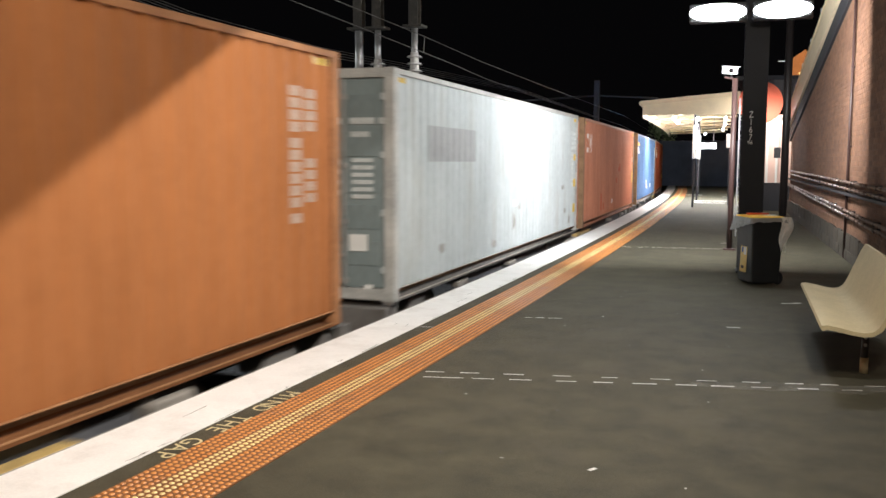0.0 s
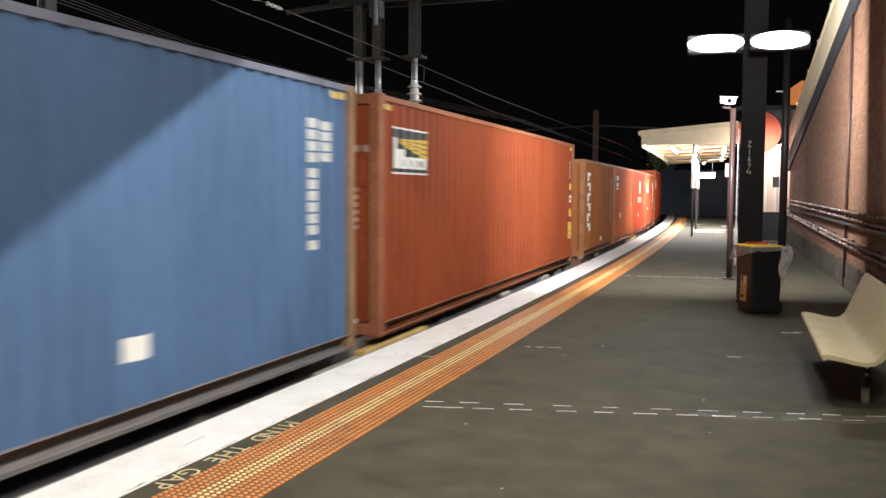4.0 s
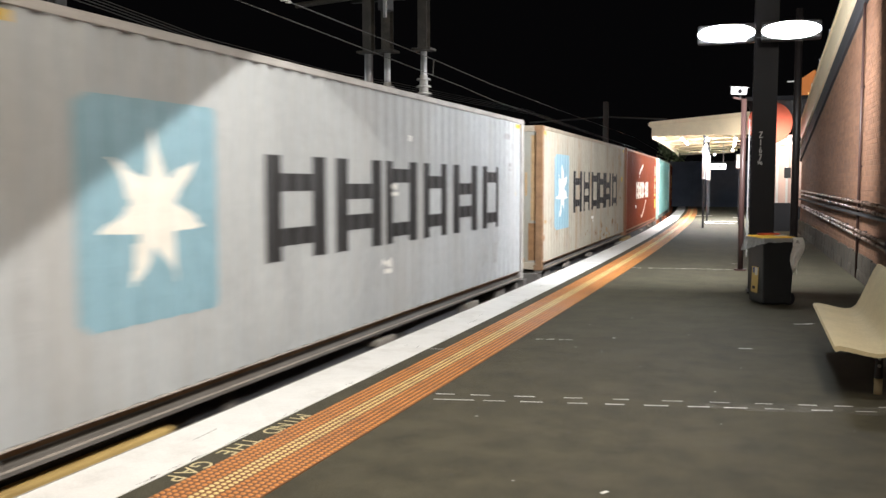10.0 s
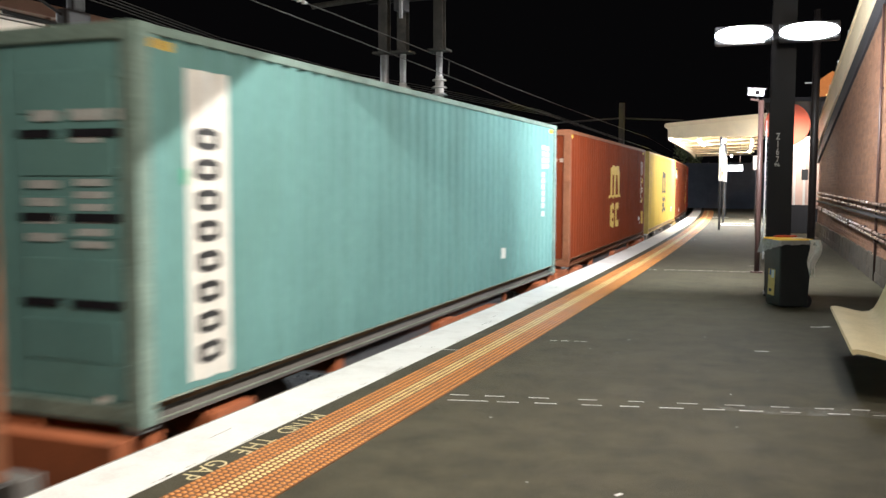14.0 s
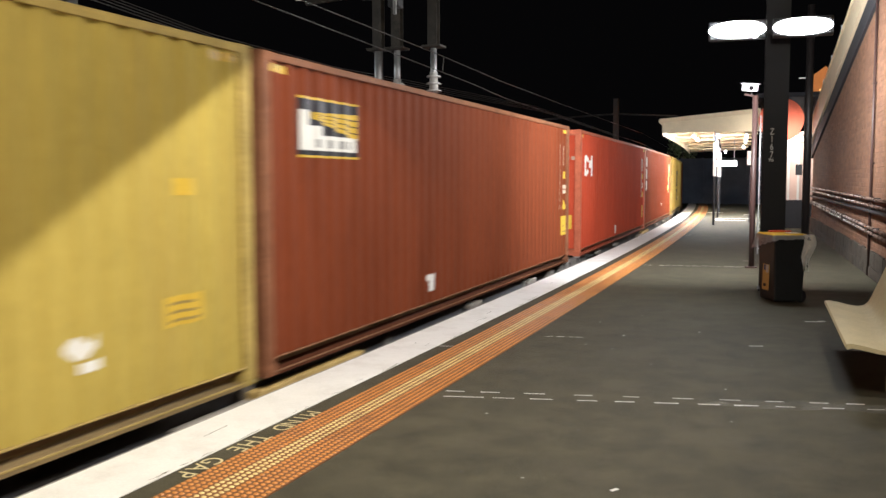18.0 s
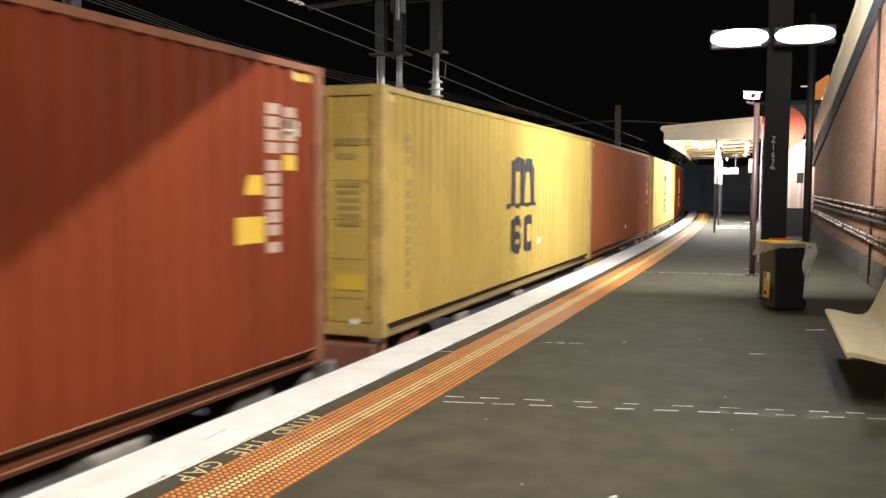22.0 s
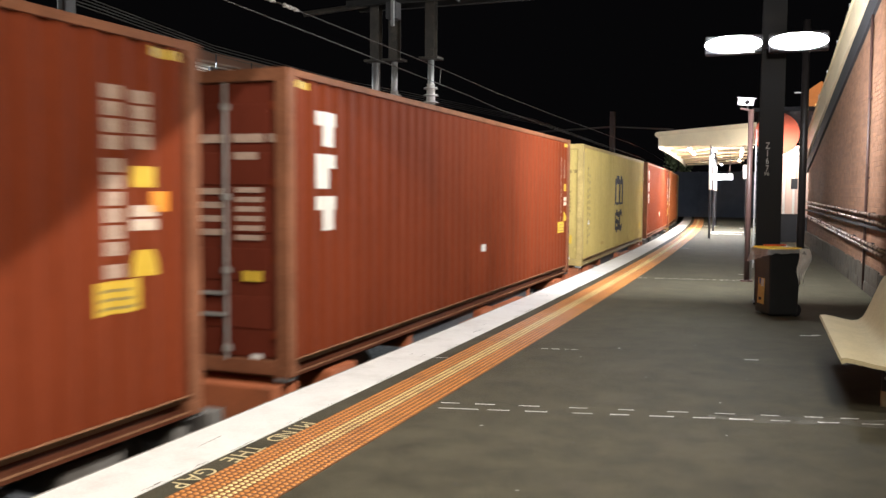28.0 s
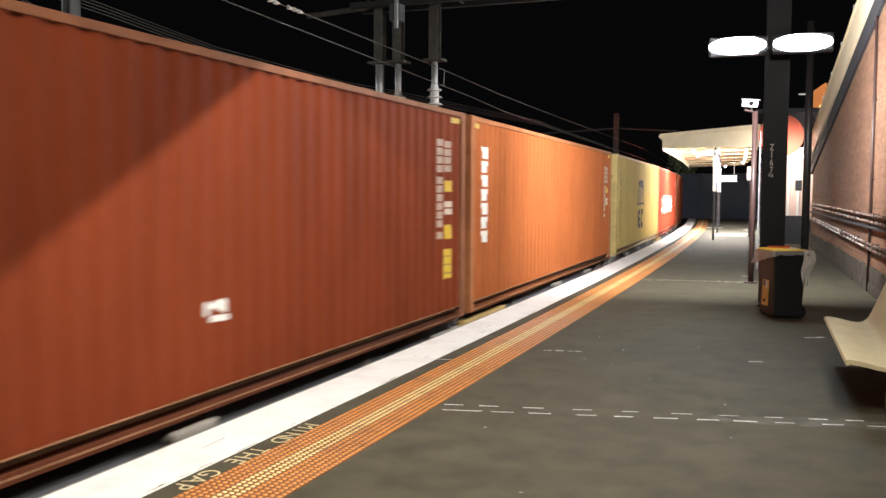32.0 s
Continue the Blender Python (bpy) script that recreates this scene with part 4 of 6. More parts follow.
for y in (-0.93, 0.93):
    l_ = part("leg", tube((0.0, y, 0.0), (0.0, y, 0.37), 0.03, 12), dark_steel, bench, smooth=True)
    part("foot_socket", tube((0.0, y, 0.0), (0.0, y, 0.13), 0.033, 14), bench_cream, bench, smooth=True)
    part("saddle", box(-0.22, 0.05, y - 0.025, y + 0.025, 0.345, 0.372), dark_steel, bench)
    for z in (0.24, 0.3):
        part("bolt", tube((0, y - 0.03, z), (0, y - 0.045, z), 0.014, 8), galv, bench)

# ---- wheeled bin ----
wb = thing("wheelie_bin", pose(-0.165, 13.62, 0, 0, 0, 25) @ Matrix.Diagonal((0.83, 0.83, 1, 1)), "black wheelie bin with a yellow lid and clear liner", "bin")


def frustum(bm, z0, z1, a0, b0, a1, b1, c0=(0, 0), c1=(0, 0), bev=0.03):
    v = []
    for z, a, b, c in ((z0, a0, b0, c0), (z1, a1, b1, c1)):
        for sx, sy in ((-1, -1), (1, -1), (1, 1), (-1, 1)):
            v.append(bm.verts.new((c[0] + sx * a, c[1] + sy * b, z)))
    fcs = [bm.faces.new((v[3], v[2], v[1], v[0])), bm.faces.new(v[4:])]
    for k in range(4):
        j = (k + 1) % 4
        fcs.append(bm.faces.new((v[k], v[j], v[4 + j], v[4 + k])))
    bmesh.ops.recalc_face_normals(bm, faces=fcs)
    es = list({e for q in fcs for e in q.edges})
    bmesh.ops.bevel(bm, geom=es, offset=bev, segments=3, profile=0.6, affect="EDGES")
    return bm


part("body", frustum(bmesh.new(), 0.02, 0.9, 0.245, 0.29, 0.28, 0.33), bin_green, wb, smooth=False)
part("rim", frustum(bmesh.new(), 0.88, 0.945, 0.3, 0.355, 0.305, 0.36, bev=0.015), bin_green, wb)
part("lid", frustum(bmesh.new(), 0.945, 0.972, 0.305, 0.36, 0.27, 0.32, bev=0.01), lid_yellow, wb, "domed yellow lid")
part("lid_bar", box(-0.12, 0.26, 0.22, 0.32, 0.968, 0.995, 0.01), red_plastic, wb, "red plastic strip on the lid")
part("paper", box(0.08, 0.24, -0.1, 0.06, 0.972, 0.979), label_white, wb)
# liner folded over the rim
rnd = random.Random(2)
vs, fs = [], []
cor = [(-0.31, -0.37), (0.31, -0.37), (0.31, 0.37), (-0.31, 0.37)]
rim_line = []
for k in range(4):
    a, b = cor[k], cor[(k + 1) % 4]
    for i in range(12):
        f = i / 12
        rim_line.append((a[0] + (b[0] - a[0]) * f, a[1] + (b[1] - a[1]) * f))
n = len(rim_line)
drops = []
for i in range(n):
    if i >= 36:
        d = 0.2 - 0.12 * (i - 36) / 11
    elif i <= 10:
        d = 0.06 - 0.02 * i / 10
    elif i <= 15:
        d = 0.07
    else:
        d = 0.06
    drops.append(d + rnd.uniform(0, 0.02))
for j in range(4):
    for i, (x, y) in enumerate(rim_line):
        q = 1.0 + 0.03 * j * (1 + 0.8 * math.sin(i * 2.3)) + (0.008 * j * math.sin(i * 1.7 + j * 2.0) if 11 <= i <= 15 else 0)
        vs.append((x * q, y * q, 0.955 - drops[i] * j / 3))
for j in range(3):
    for i in range(n):
        a, b = j * n + i, j * n + (i + 1) % n
        fs.append((a, b, b + n, a + n))
raw("liner", vs, fs, bag_clear, wb, "crumpled clear plastic liner", smooth=True)

# loose end of the bag hanging from the right corner
vs, fs = [], []
nx_, nz_ = 9, 12
for j in range(nz_):
    for i in range(nx_):
        f, g = i / (nx_ - 1), j / (nz_ - 1)
        across = -0.04 + (0.17 + 0.04 * math.sin(5 * g)) * f * (1 - 0.35 * g) + 0.02 * math.sin(7 * g)
        out = 0.025 + 0.035 * math.sin(9 * f + 4 * g) * (0.4 + g) + rnd.uniform(-0.01, 0.01)
        vs.append((0.25 + across * 0.88 - out * 0.47, -0.35 - across * 0.47 - out * 0.88, 0.965 - (0.46 + 0.06 * math.sin(8 * f)) * g))
fs = [(j * nx_ + i, j * nx_ + i + 1, (j + 1) * nx_ + i + 1, (j + 1) * nx_ + i) for j in range(nz_ - 1) for i in range(nx_ - 1)]
raw("liner_tail", vs, fs, bag_tail, wb, "crumpled whitish bag end", smooth=True)

ft = pose(-0.264, 0, 0.46, 0, 2.3, 0)
lab = part("label", box(-0.004, 0.0, -0.13, 0.13, -0.3, 0.33, 0.0, ft), bin_sticker, wb, "yellow sorting label")
part("label_print", box(-0.006, -0.004, -0.1, 0.0, -0.05, 0.06, 0.0, ft), label_white, lab)
part("label_print", box(-0.006, -0.004, 0.02, 0.09, -0.02, 0.06, 0.0, ft), label_blue, lab)
part("label_print", box(-0.006, -0.004, -0.1, 0.1, 0.2, 0.23, 0.0, ft), label_black, lab)
part("label_print", box(-0.006, -0.004, -0.03, 0.08, -0.25, -0.21, 0.0, ft), label_black, lab)
for y in (-0.08, 0.0, 0.08):
    part("text_bar", box(-0.004, 0.0, y - 0.03, y + 0.03, 0.37, 0.41, 0.0, ft), label_white, wb)
for sy in (-0.25, 0.25):
    w_ = part("wheel", tube((0.23, sy - 0.025, 0.09), (0.23, sy + 0.025, 0.09), 0.09, 20), label_black, wb)
    part("hub", tube((0.23, sy - 0.03, 0.09), (0.23, sy + 0.03, 0.09), 0.035, 12), dark_steel, w_)
part("handle", tube((0.34, -0.24, 0.95), (0.34, 0.24, 0.95), 0.016, 8), bin_green, wb)


# ---- goods train ----
def paint(name, c, dirt=None, amount=0.35):
    return mat(name, c, 0.68, var=0.16, scale=1.2, fine=26, bump=0.08, dirt=dirt or tuple(v * 0.6 for v in c), dirt_amount=amount + 0.15, dirt_scale=1.3, stretch=(1, 1, 0.3), spec=0.07, shift=60.0)


P = dict(
    ochre=paint("container_ochre", (0.37, 0.145, 0.054)),
    amber=paint("container_amber_brown", (0.333, 0.119, 0.038)),
    umber=paint("container_umber_red", (0.185, 0.046, 0.019)),
    vermilion=paint("container_vermilion", (0.46, 0.125, 0.05)),
    slate=paint("container_slate_grey", (0.2, 0.24, 0.24)),
    pale=paint("container_pale_grey", (0.45, 0.49, 0.495), (0.33, 0.3, 0.25)),
    salmon=paint("container_salmon", (0.53, 0.22, 0.135)),
    blue=paint("container_blue", (0.078, 0.14, 0.262)),
    maroon=paint("container_maroon", (0.242, 0.055, 0.021)),
    red=paint("container_red", (0.42, 0.064, 0.027)),
    brown=paint("container_brown_red", (0.172, 0.035, 0.0125)),
    silver=paint("container_silver_grey", (0.41, 0.43, 0.445), (0.37, 0.36, 0.34)),
    beige=paint("container_rusty_beige", (0.4, 0.372, 0.31), (0.3, 0.17, 0.08), 0.6),
    teal=paint("container_teal", (0.155, 0.315, 0.305), (0.13, 0.25, 0.22)),
    yellow=paint("container_yellow", (0.45, 0.315, 0.082), (0.37, 0.235, 0.064)),
    lemon=paint("container_lemon_yellow", (0.45, 0.345, 0.084), (0.38, 0.27, 0.075)),
    straw=paint("container_straw_yellow", (0.51, 0.395, 0.138), (0.41, 0.305, 0.112)),
    orange=paint("container_orange_red", (0.29, 0.085, 0.03)),
    tan=paint("container_orange_brown", (0.36, 0.105, 0.032)),
    # end panel of the beige load: beige darkened to paint its shade
    shaded_beige=paint("container_shaded_beige", (0.3, 0.3, 0.265), (0.3, 0.2, 0.1)),
    # darker door brown, part of it shade in the gaps put into the colour
    shaded_brown=paint("container_shaded_brown", (0.125, 0.026, 0.014)),
    scarlet=paint("container_scarlet", (0.43, 0.063, 0.029)),
)
beam_tan = mat("grimy_tan_beam", (0.5, 0.35, 0.13), 0.7, var=0.3, scale=4, dirt=(0.12, 0.08, 0.045), dirt_amount=0.7, dirt_scale=3)
_edges = {}


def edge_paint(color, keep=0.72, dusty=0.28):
    """The same paint, rubbed and dusty, for rails, posts and castings; also paints rail shade and lit lips."""
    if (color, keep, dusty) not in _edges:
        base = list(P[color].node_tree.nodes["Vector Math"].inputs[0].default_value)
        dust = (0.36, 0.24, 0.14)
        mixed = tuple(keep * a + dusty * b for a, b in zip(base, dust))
        _edges[(color, keep, dusty)] = mat(P[color].name + "_worn_lit_shaded", mixed, 0.65, var=0.3, scale=2.5, fine=40, bump=0.15, dirt=tuple(0.5 * a + 0.12 * b for a, b in zip(base, dust)), dirt_amount=0.7, dirt_scale=3.0, spec=0.12, shift=60.0)
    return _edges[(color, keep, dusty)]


rust = mat("rusty_steel", (0.24, 0.14, 0.075), 0.8, 0.1, var=0.35, scale=5, fine=50, bump=0.3)
wagon_grey = mat("wagon_grey", (0.15, 0.14, 0.13), 0.65, var=0.25, scale=2, dirt=(0.07, 0.05, 0.04), dirt_amount=0.6)
wagon_pale = mat("wagon_pale", (0.3, 0.275, 0.245), 0.65, var=0.25, scale=3, dirt=(0.16, 0.13, 0.1), dirt_amount=0.6)
rod_grey = mat("rod_zinc", (0.34, 0.33, 0.31), 0.5, 0.3, var=0.3, scale=6, fine=50)
wagon_orange = mat("wagon_orange", (0.4, 0.12, 0.05), 0.65, var=0.2, scale=2, dirt=(0.15, 0.07, 0.04), dirt_amount=0.6)
wagon_red = mat("wagon_red_brown", (0.2, 0.075, 0.05), 0.65, var=0.25, scale=2, dirt=(0.07, 0.05, 0.04), dirt_amount=0.6)
rust_dark = mat("dark_rust_stain", (0.24, 0.13, 0.06), 0.85, var=0.3, scale=9, fine=60)
rust_soft = mat("rust_stain", (0.38, 0.25, 0.13), 0.8, var=0.3, scale=8, fine=60)
rail_tan = mat("grimy_shaded_tan_paint", (0.23, 0.16, 0.07), 0.65, var=0.25, scale=2, dirt=(0.14, 0.1, 0.06), dirt_amount=0.5)
grime = mat("bogie_grime", (0.075, 0.065, 0.058), 0.8, 0.2, var=0.4, scale=6, bump=0.3)
sill_black = mat("black_sill", (0.085, 0.086, 0.095), 0.7, var=0.3, scale=3, bump=0.2)
wheel_steel = mat("wheel_steel", (0.2, 0.18, 0.17), 0.5, 0.7, var=0.3)
faded = mat("faded_white_print", (0.42, 0.3, 0.235), 0.6, var=0.25, scale=20)
faded_bright = mat("faded_bright_print", (0.62, 0.5, 0.4), 0.6, var=0.25, scale=20)
logo_dark = mat("logo_dark", (0.03, 0.03, 0.032), 0.5, var=0.15)
logo_white = mat("logo_white", (0.75, 0.73, 0.68), 0.5, var=0.12)
logo_sky = mat("logo_sky_blue", (0.23, 0.38, 0.46), 0.5, var=0.12)
logo_gold = mat("logo_gold", (0.62, 0.44, 0.12), 0.5, var=0.12)
patch_pale = mat("pale_grey_smudge", (0.36, 0.37, 0.375), 0.6, var=0.2)
patch_dark = mat("patch_grey", (0.3, 0.31, 0.31), 0.6, var=0.15)
patch_tan = mat("patch_tan", (0.285, 0.083, 0.034), 0.6, var=0.2)
patch_red = mat("patch_red", (0.5, 0.09, 0.03), 0.6, var=0.15)
print_grey = mat("faded_grey_print", (0.3, 0.3, 0.3), 0.6, var=0.3, scale=20)
print_pale = mat("faded_pale_print", (0.5, 0.53, 0.52), 0.6, var=0.3, scale=20)
print_dim = mat("dim_dark_print", (0.35, 0.27, 0.09), 0.6, var=0.3, scale=20)
print_dark = mat("faded_dark_print", (0.27, 0.2, 0.065), 0.6, var=0.3, scale=20)

FACE, DEEP, WAVE = 1.209, 0.036, 0.278
BREAKS = (0.0, 0.072, 0.140, 0.210, 0.278)


def wave(y, y0):
    """Depth of the corrugation at y."""
    q = (y - y0) % WAVE
    if q < 0.072:
        return 0.0
    if q < 0.140:
        return DEEP * (q - 0.072) / 0.068
    if q < 0.210:
        return DEEP
    return DEEP * (0.278 - q) / 0.068


def wave_ys(a, b, y0):
    ys = [a]
    k = math.floor((a - y0) / WAVE)
    while y0 + k * WAVE < b:
        for q in BREAKS[:-1]:
            y = y0 + k * WAVE + q
            if a + 1e-4 < y < b - 1e-4:
                ys.append(y)
        k += 1
    return ys + [b]


def decal(name, shapes, material, parent, label=""):
    """Paint on the corrugated side; shapes: (y0, y1, f) with f(y) -> list of (z0, z1), or (y0, y1, z0, z1)."""
    vs, fs = [], []
    for sh in shapes:
        a, b = sh[0], sh[1]
        ys = wave_ys(a, b, 0.2)
        fn = sh[2] if len(sh) == 3 else None
        if fn:
            ys = sorted(set(ys) | {a + (b - a) * k / 40 for k in range(41)})
        for y0, y1 in zip(ys, ys[1:]):
            e = 1e-5
            i0 = fn(y0 + e) if fn else [(sh[2], sh[3])]
            i1 = fn(y1 - e) if fn else i0
            if len(i0) != len(i1):
                i0 = i1 = fn((y0 + y1) / 2)
            for (p0, p1), (q0, q1) in zip(i0, i1):
                k = len(vs)
                xa, xb = FACE - wave(y0, 0.2) + 0.003, FACE - wave(y1, 0.2) + 0.003
                vs += [(xa, y0, p0), (xb, y1, q0), (xb, y1, q1), (xa, y0, p1)]
                fs.append((k, k + 1, k + 2, k + 3))
    ob = raw(name, vs, fs, material, parent, label)
    bm = bmesh.new()
    bm.from_mesh(ob.data)
    bmesh.ops.remove_doubles(bm, verts=bm.verts, dist=0.0004)
    bm.to_mesh(ob.data)
    bm.free()
    return ob


_cache = {}


def shared_decal(name, key, shapes, material, parent):
    k = (name, key, material.name)
    if k in _cache:
        ob = new(name, _cache[k])
        ob.parent = parent
        return ob
    ob = decal(name, shapes, material, parent)
    _cache[k] = ob.data
    return ob


def cached(key, build, material):
    """A mesh built once per shape and copied for each paint."""
    if key not in _cache:
        bm = build()
        me = bpy.data.meshes.new(key[0])
        bm.to_mesh(me)
        bm.free()
        _cache[key] = me
    k2 = (key, material.name)
    if k2 not in _cache:
        me = _cache[key].copy()
        me.materials.append(material)
        _cache[k2] = me
    return _cache[k2]


def piece(name, key, build, material, parent, label=""):
    ob = new(name, cached((name, *key), build, material))
    ob.parent = parent
    if label:
        ob["label"] = label
    return ob


def side_sheet(L, H, sx):
    bm = bmesh.new()
    ys = wave_ys(0.15, L - 0.15, 0.2)
    lo, hi = [], []
    for y in ys:
        xx = sx * (FACE - wave(y, 0.2))
        lo.append(bm.verts.new((xx, y, 0.15)))
        hi.append(bm.verts.new((xx, y, H - 0.07)))
    for k in range(len(ys) - 1):
        f = (lo[k], lo[k + 1], hi[k + 1], hi[k])
        bm.faces.new(f if sx > 0 else f[::-1])
    return bm


def end_sheet(L, H):
    bm = bmesh.new()
    xs = wave_ys(-1.1, 1.1, -1.1)
    lo = [bm.verts.new((x, L - 0.03 - wave(x, -1.1), 0.15)) for x in xs]
    hi = [bm.verts.new((x, L - 0.03 - wave(x, -1.1), H - 0.1)) for x in xs]
    for k in range(len(xs) - 1):
        bm.faces.new((lo[k], hi[k], hi[k + 1], lo[k + 1]))
    return bm


def front_sheet(H):
    bm = bmesh.new()
    xs = wave_ys(-1.1, 1.1, -1.1)
    lo = [bm.verts.new((x, 0.03 + wave(x, -1.1), 0.15)) for x in xs]
    hi = [bm.verts.new((x, 0.03 + wave(x, -1.1), H - 0.1)) for x in xs]
    for k in range(len(xs) - 1):
        bm.faces.new((lo[k], lo[k + 1], hi[k + 1], hi[k]))
    return bm


def roof_sheet(L, H):
    bm = bmesh.new()
    ys = wave_ys(0.1, L - 0.1, 0.15)
    a = [bm.verts.new((-1.17, y, H - 0.012 - wave(y, 0.15) * 0.5)) for y in ys]
    b = [bm.verts.new((1.17, y, H - 0.012 - wave(y, 0.15) * 0.5)) for y in ys]
    for k in range(len(ys) - 1):
        bm.faces.new((a[k], b[k], b[k + 1], a[k + 1]))
    return bm


def door_leaf(H, sx):
    bm = bmesh.new()
    x0, x1 = sorted((sx * 0.012, sx * 1.1))
    add_box(bm, x0, x1, 0.03, 0.075, 0.17, H - 0.13, 0.012)
    return bm


def lock_rod(H, x):
    bm = tube((x, 0.005, 0.14), (x, 0.005, H - 0.12), 0.017, 8)
    for z in (0.25, 1.0, 1.7, H - 0.35):
        add_box(bm, x - 0.04, x + 0.04, -0.005, 0.03, z - 0.03, z + 0.03)
    add_box(bm, x - 0.36, x + 0.02, -0.012, 0.008, 0.76, 0.795)
    add_box(bm, x - 0.36, x + 0.02, -0.012, 0.008, 0.555, 0.59)
    return bm


def container(kind, color, label, rods=True, codes=True, worn=False, door_paint=None, code_shift=0.0, closed=False):
    L, H = (12.192, 2.896) if kind == 40 else (6.058, 2.591)
    key = (L, H)
    c = thing("shipping_container", Matrix(), label, "container", "containers on the train")
    m = P[color]
    me_ = edge_paint(color)
    piece("side_panel", (*key, 1), lambda: side_sheet(L, H, 1), m, c)
    piece("side_panel", (*key, -1), lambda: side_sheet(L, H, -1), m, c)
    piece("end_panel", key, lambda: end_sheet(L, H), m, c)
    piece("roof", key, lambda: roof_sheet(L, H), m, c)
    piece("floor", key, lambda: box(-1.16, 1.16, 0.05, L - 0.05, 0.1, 0.15), rust, c)
    for sx in (-1, 1):
        piece("top_rail", (*key, sx), lambda: box(*sorted((sx * 1.15, sx * 1.219)), 0.1, L - 0.1, H - 0.075, H - 0.006, 0.008), me_, c)
        def channel():
            prof = [(1.214, 0.165), (1.214, 0.156), (1.112, 0.152), (1.108, 0.07), (1.12, 0.048), (1.16, 0.04), (1.214, 0.036), (1.215, 0.0), (1.095, 0.0), (1.095, 0.165)]
            bm = bmesh.new()
            rows = [[bm.verts.new((sx * x, y, z)) for x, z in prof] for y in (0.1, L - 0.1)]
            for j in range(10):
                bm.faces.new((rows[0][j], rows[0][(j + 1) % 10], rows[1][(j + 1) % 10], rows[1][j])).smooth = 3 <= j <= 5
            for r in rows:
                bm.faces.new(r)
            bmesh.ops.recalc_face_normals(bm, faces=bm.faces)
            return bm
        # rail colour darkened for the shade inside the channel, besides its grime
        piece("bottom_rail", (*key, sx), channel, wagon_grey if color in ("pale", "silver", "beige", "teal", "blue") else rail_tan if color in ("yellow", "lemon", "straw") else edge_paint(color, 0.4, 0.05), c, "grimy lower side rail with recess shade in its colour")
        if sx > 0:
            # pale lips paint the thin lines of light on the rail's two edges
            lip = edge_paint(color, 0.55, 0.5)
            piece("upper_lip", key, lambda: box(1.2, 1.217, 0.15, L - 0.15, 0.156, 0.167), lip, c, "pale edge painting the light caught above the side rail")
            piece("lower_lip", key, lambda: box(1.2, 1.217, 0.15, L - 0.15, 0.028, 0.038), lip, c, "pale lower edge painting the light it catches")
        for k, y in enumerate((0.0, L - 0.15)):
            piece("corner_post", (*key, sx, k), lambda: box(*sorted((sx * 1.08, sx * 1.219)), y, y + 0.15, 0.1, H - 0.1, 0.01), rust if worn else me_, c)
            for j, z in enumerate((0.0, H - 0.118)):
                piece("corner_casting", (*key, sx, k, j), lambda: box(*sorted((sx * 1.045, sx * 1.22)), y - (0.002 if k == 0 else -0.002) - (0.0 if k == 0 else 0.03), y + 0.15 + (0.03 if k == 0 else 0.002), z, z + 0.118, 0.012), rust if worn else me_, c)
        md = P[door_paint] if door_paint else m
        if closed:
            continue
        d = piece("door", (*key, sx), lambda: door_leaf(H, sx), md, c)
        for k in range(5):
            z = 0.45 + k * (H - 0.9) / 4.4
            x0, x1 = sorted((sx * 0.112, sx * 1.0))
            piece("door_panel", (*key, sx, k), lambda: box(x0, x1, 0.022, 0.034, z, z + (H - 0.9) / 6.5, 0.008), md, d)
        if rods:
            for k, x in enumerate((0.16, 0.54) if sx > 0 else (-0.54, -0.16)):
                piece("lock_rod", (*key, x), lambda: lock_rod(H, x), md if color in ("yellow", "lemon", "straw") else rod_grey, d, "painted lock rod" if color in ("yellow", "lemon", "straw") else "grey galvanised lock rod")
        for k in range(4):
            z = 0.4 + k * (H - 0.75) / 3
            piece("hinge", (*key, sx, k), lambda: box(*sorted((sx * 1.03, sx * 1.13)), 0.012, 0.04, z - 0.04, z + 0.04, 0.004), m, d)
    if closed:
        piece("front_panel", (*key, closed), lambda: box(-1.1, 1.1, 0.03, 0.06, 0.15, H - 0.1, 0.01) if closed == "flat" else front_sheet(H), md, c)
    piece("door_header", key, lambda: box(-1.1, 1.1, 0.0, 0.09, H - 0.12, H - 0.004, 0.008), me_, c)
    piece("door_sill", key, lambda: box(-1.1, 1.1, 0.0, 0.1, 0.02, 0.16, 0.008), me_, c)
    if kind == 40:
        for j, (y, n) in enumerate(((0.17, 3), (L - 0.56, 4))):
            shared_decal("height_mark", (*key, j), [(y, y + 0.09 * n, H - 0.17, H - 0.1)], label_yellow, c)
            for q in range(n - 1):
                o = shared_decal("height_bar", (*key, j, q), [(y + 0.09 * q + 0.06, y + 0.09 * q + 0.085, H - 0.165, H - 0.105)], label_black, c)
                o.location.x = 0.002
    if codes:
        print_codes(c, L, H, color, code_shift, closed)
    return c


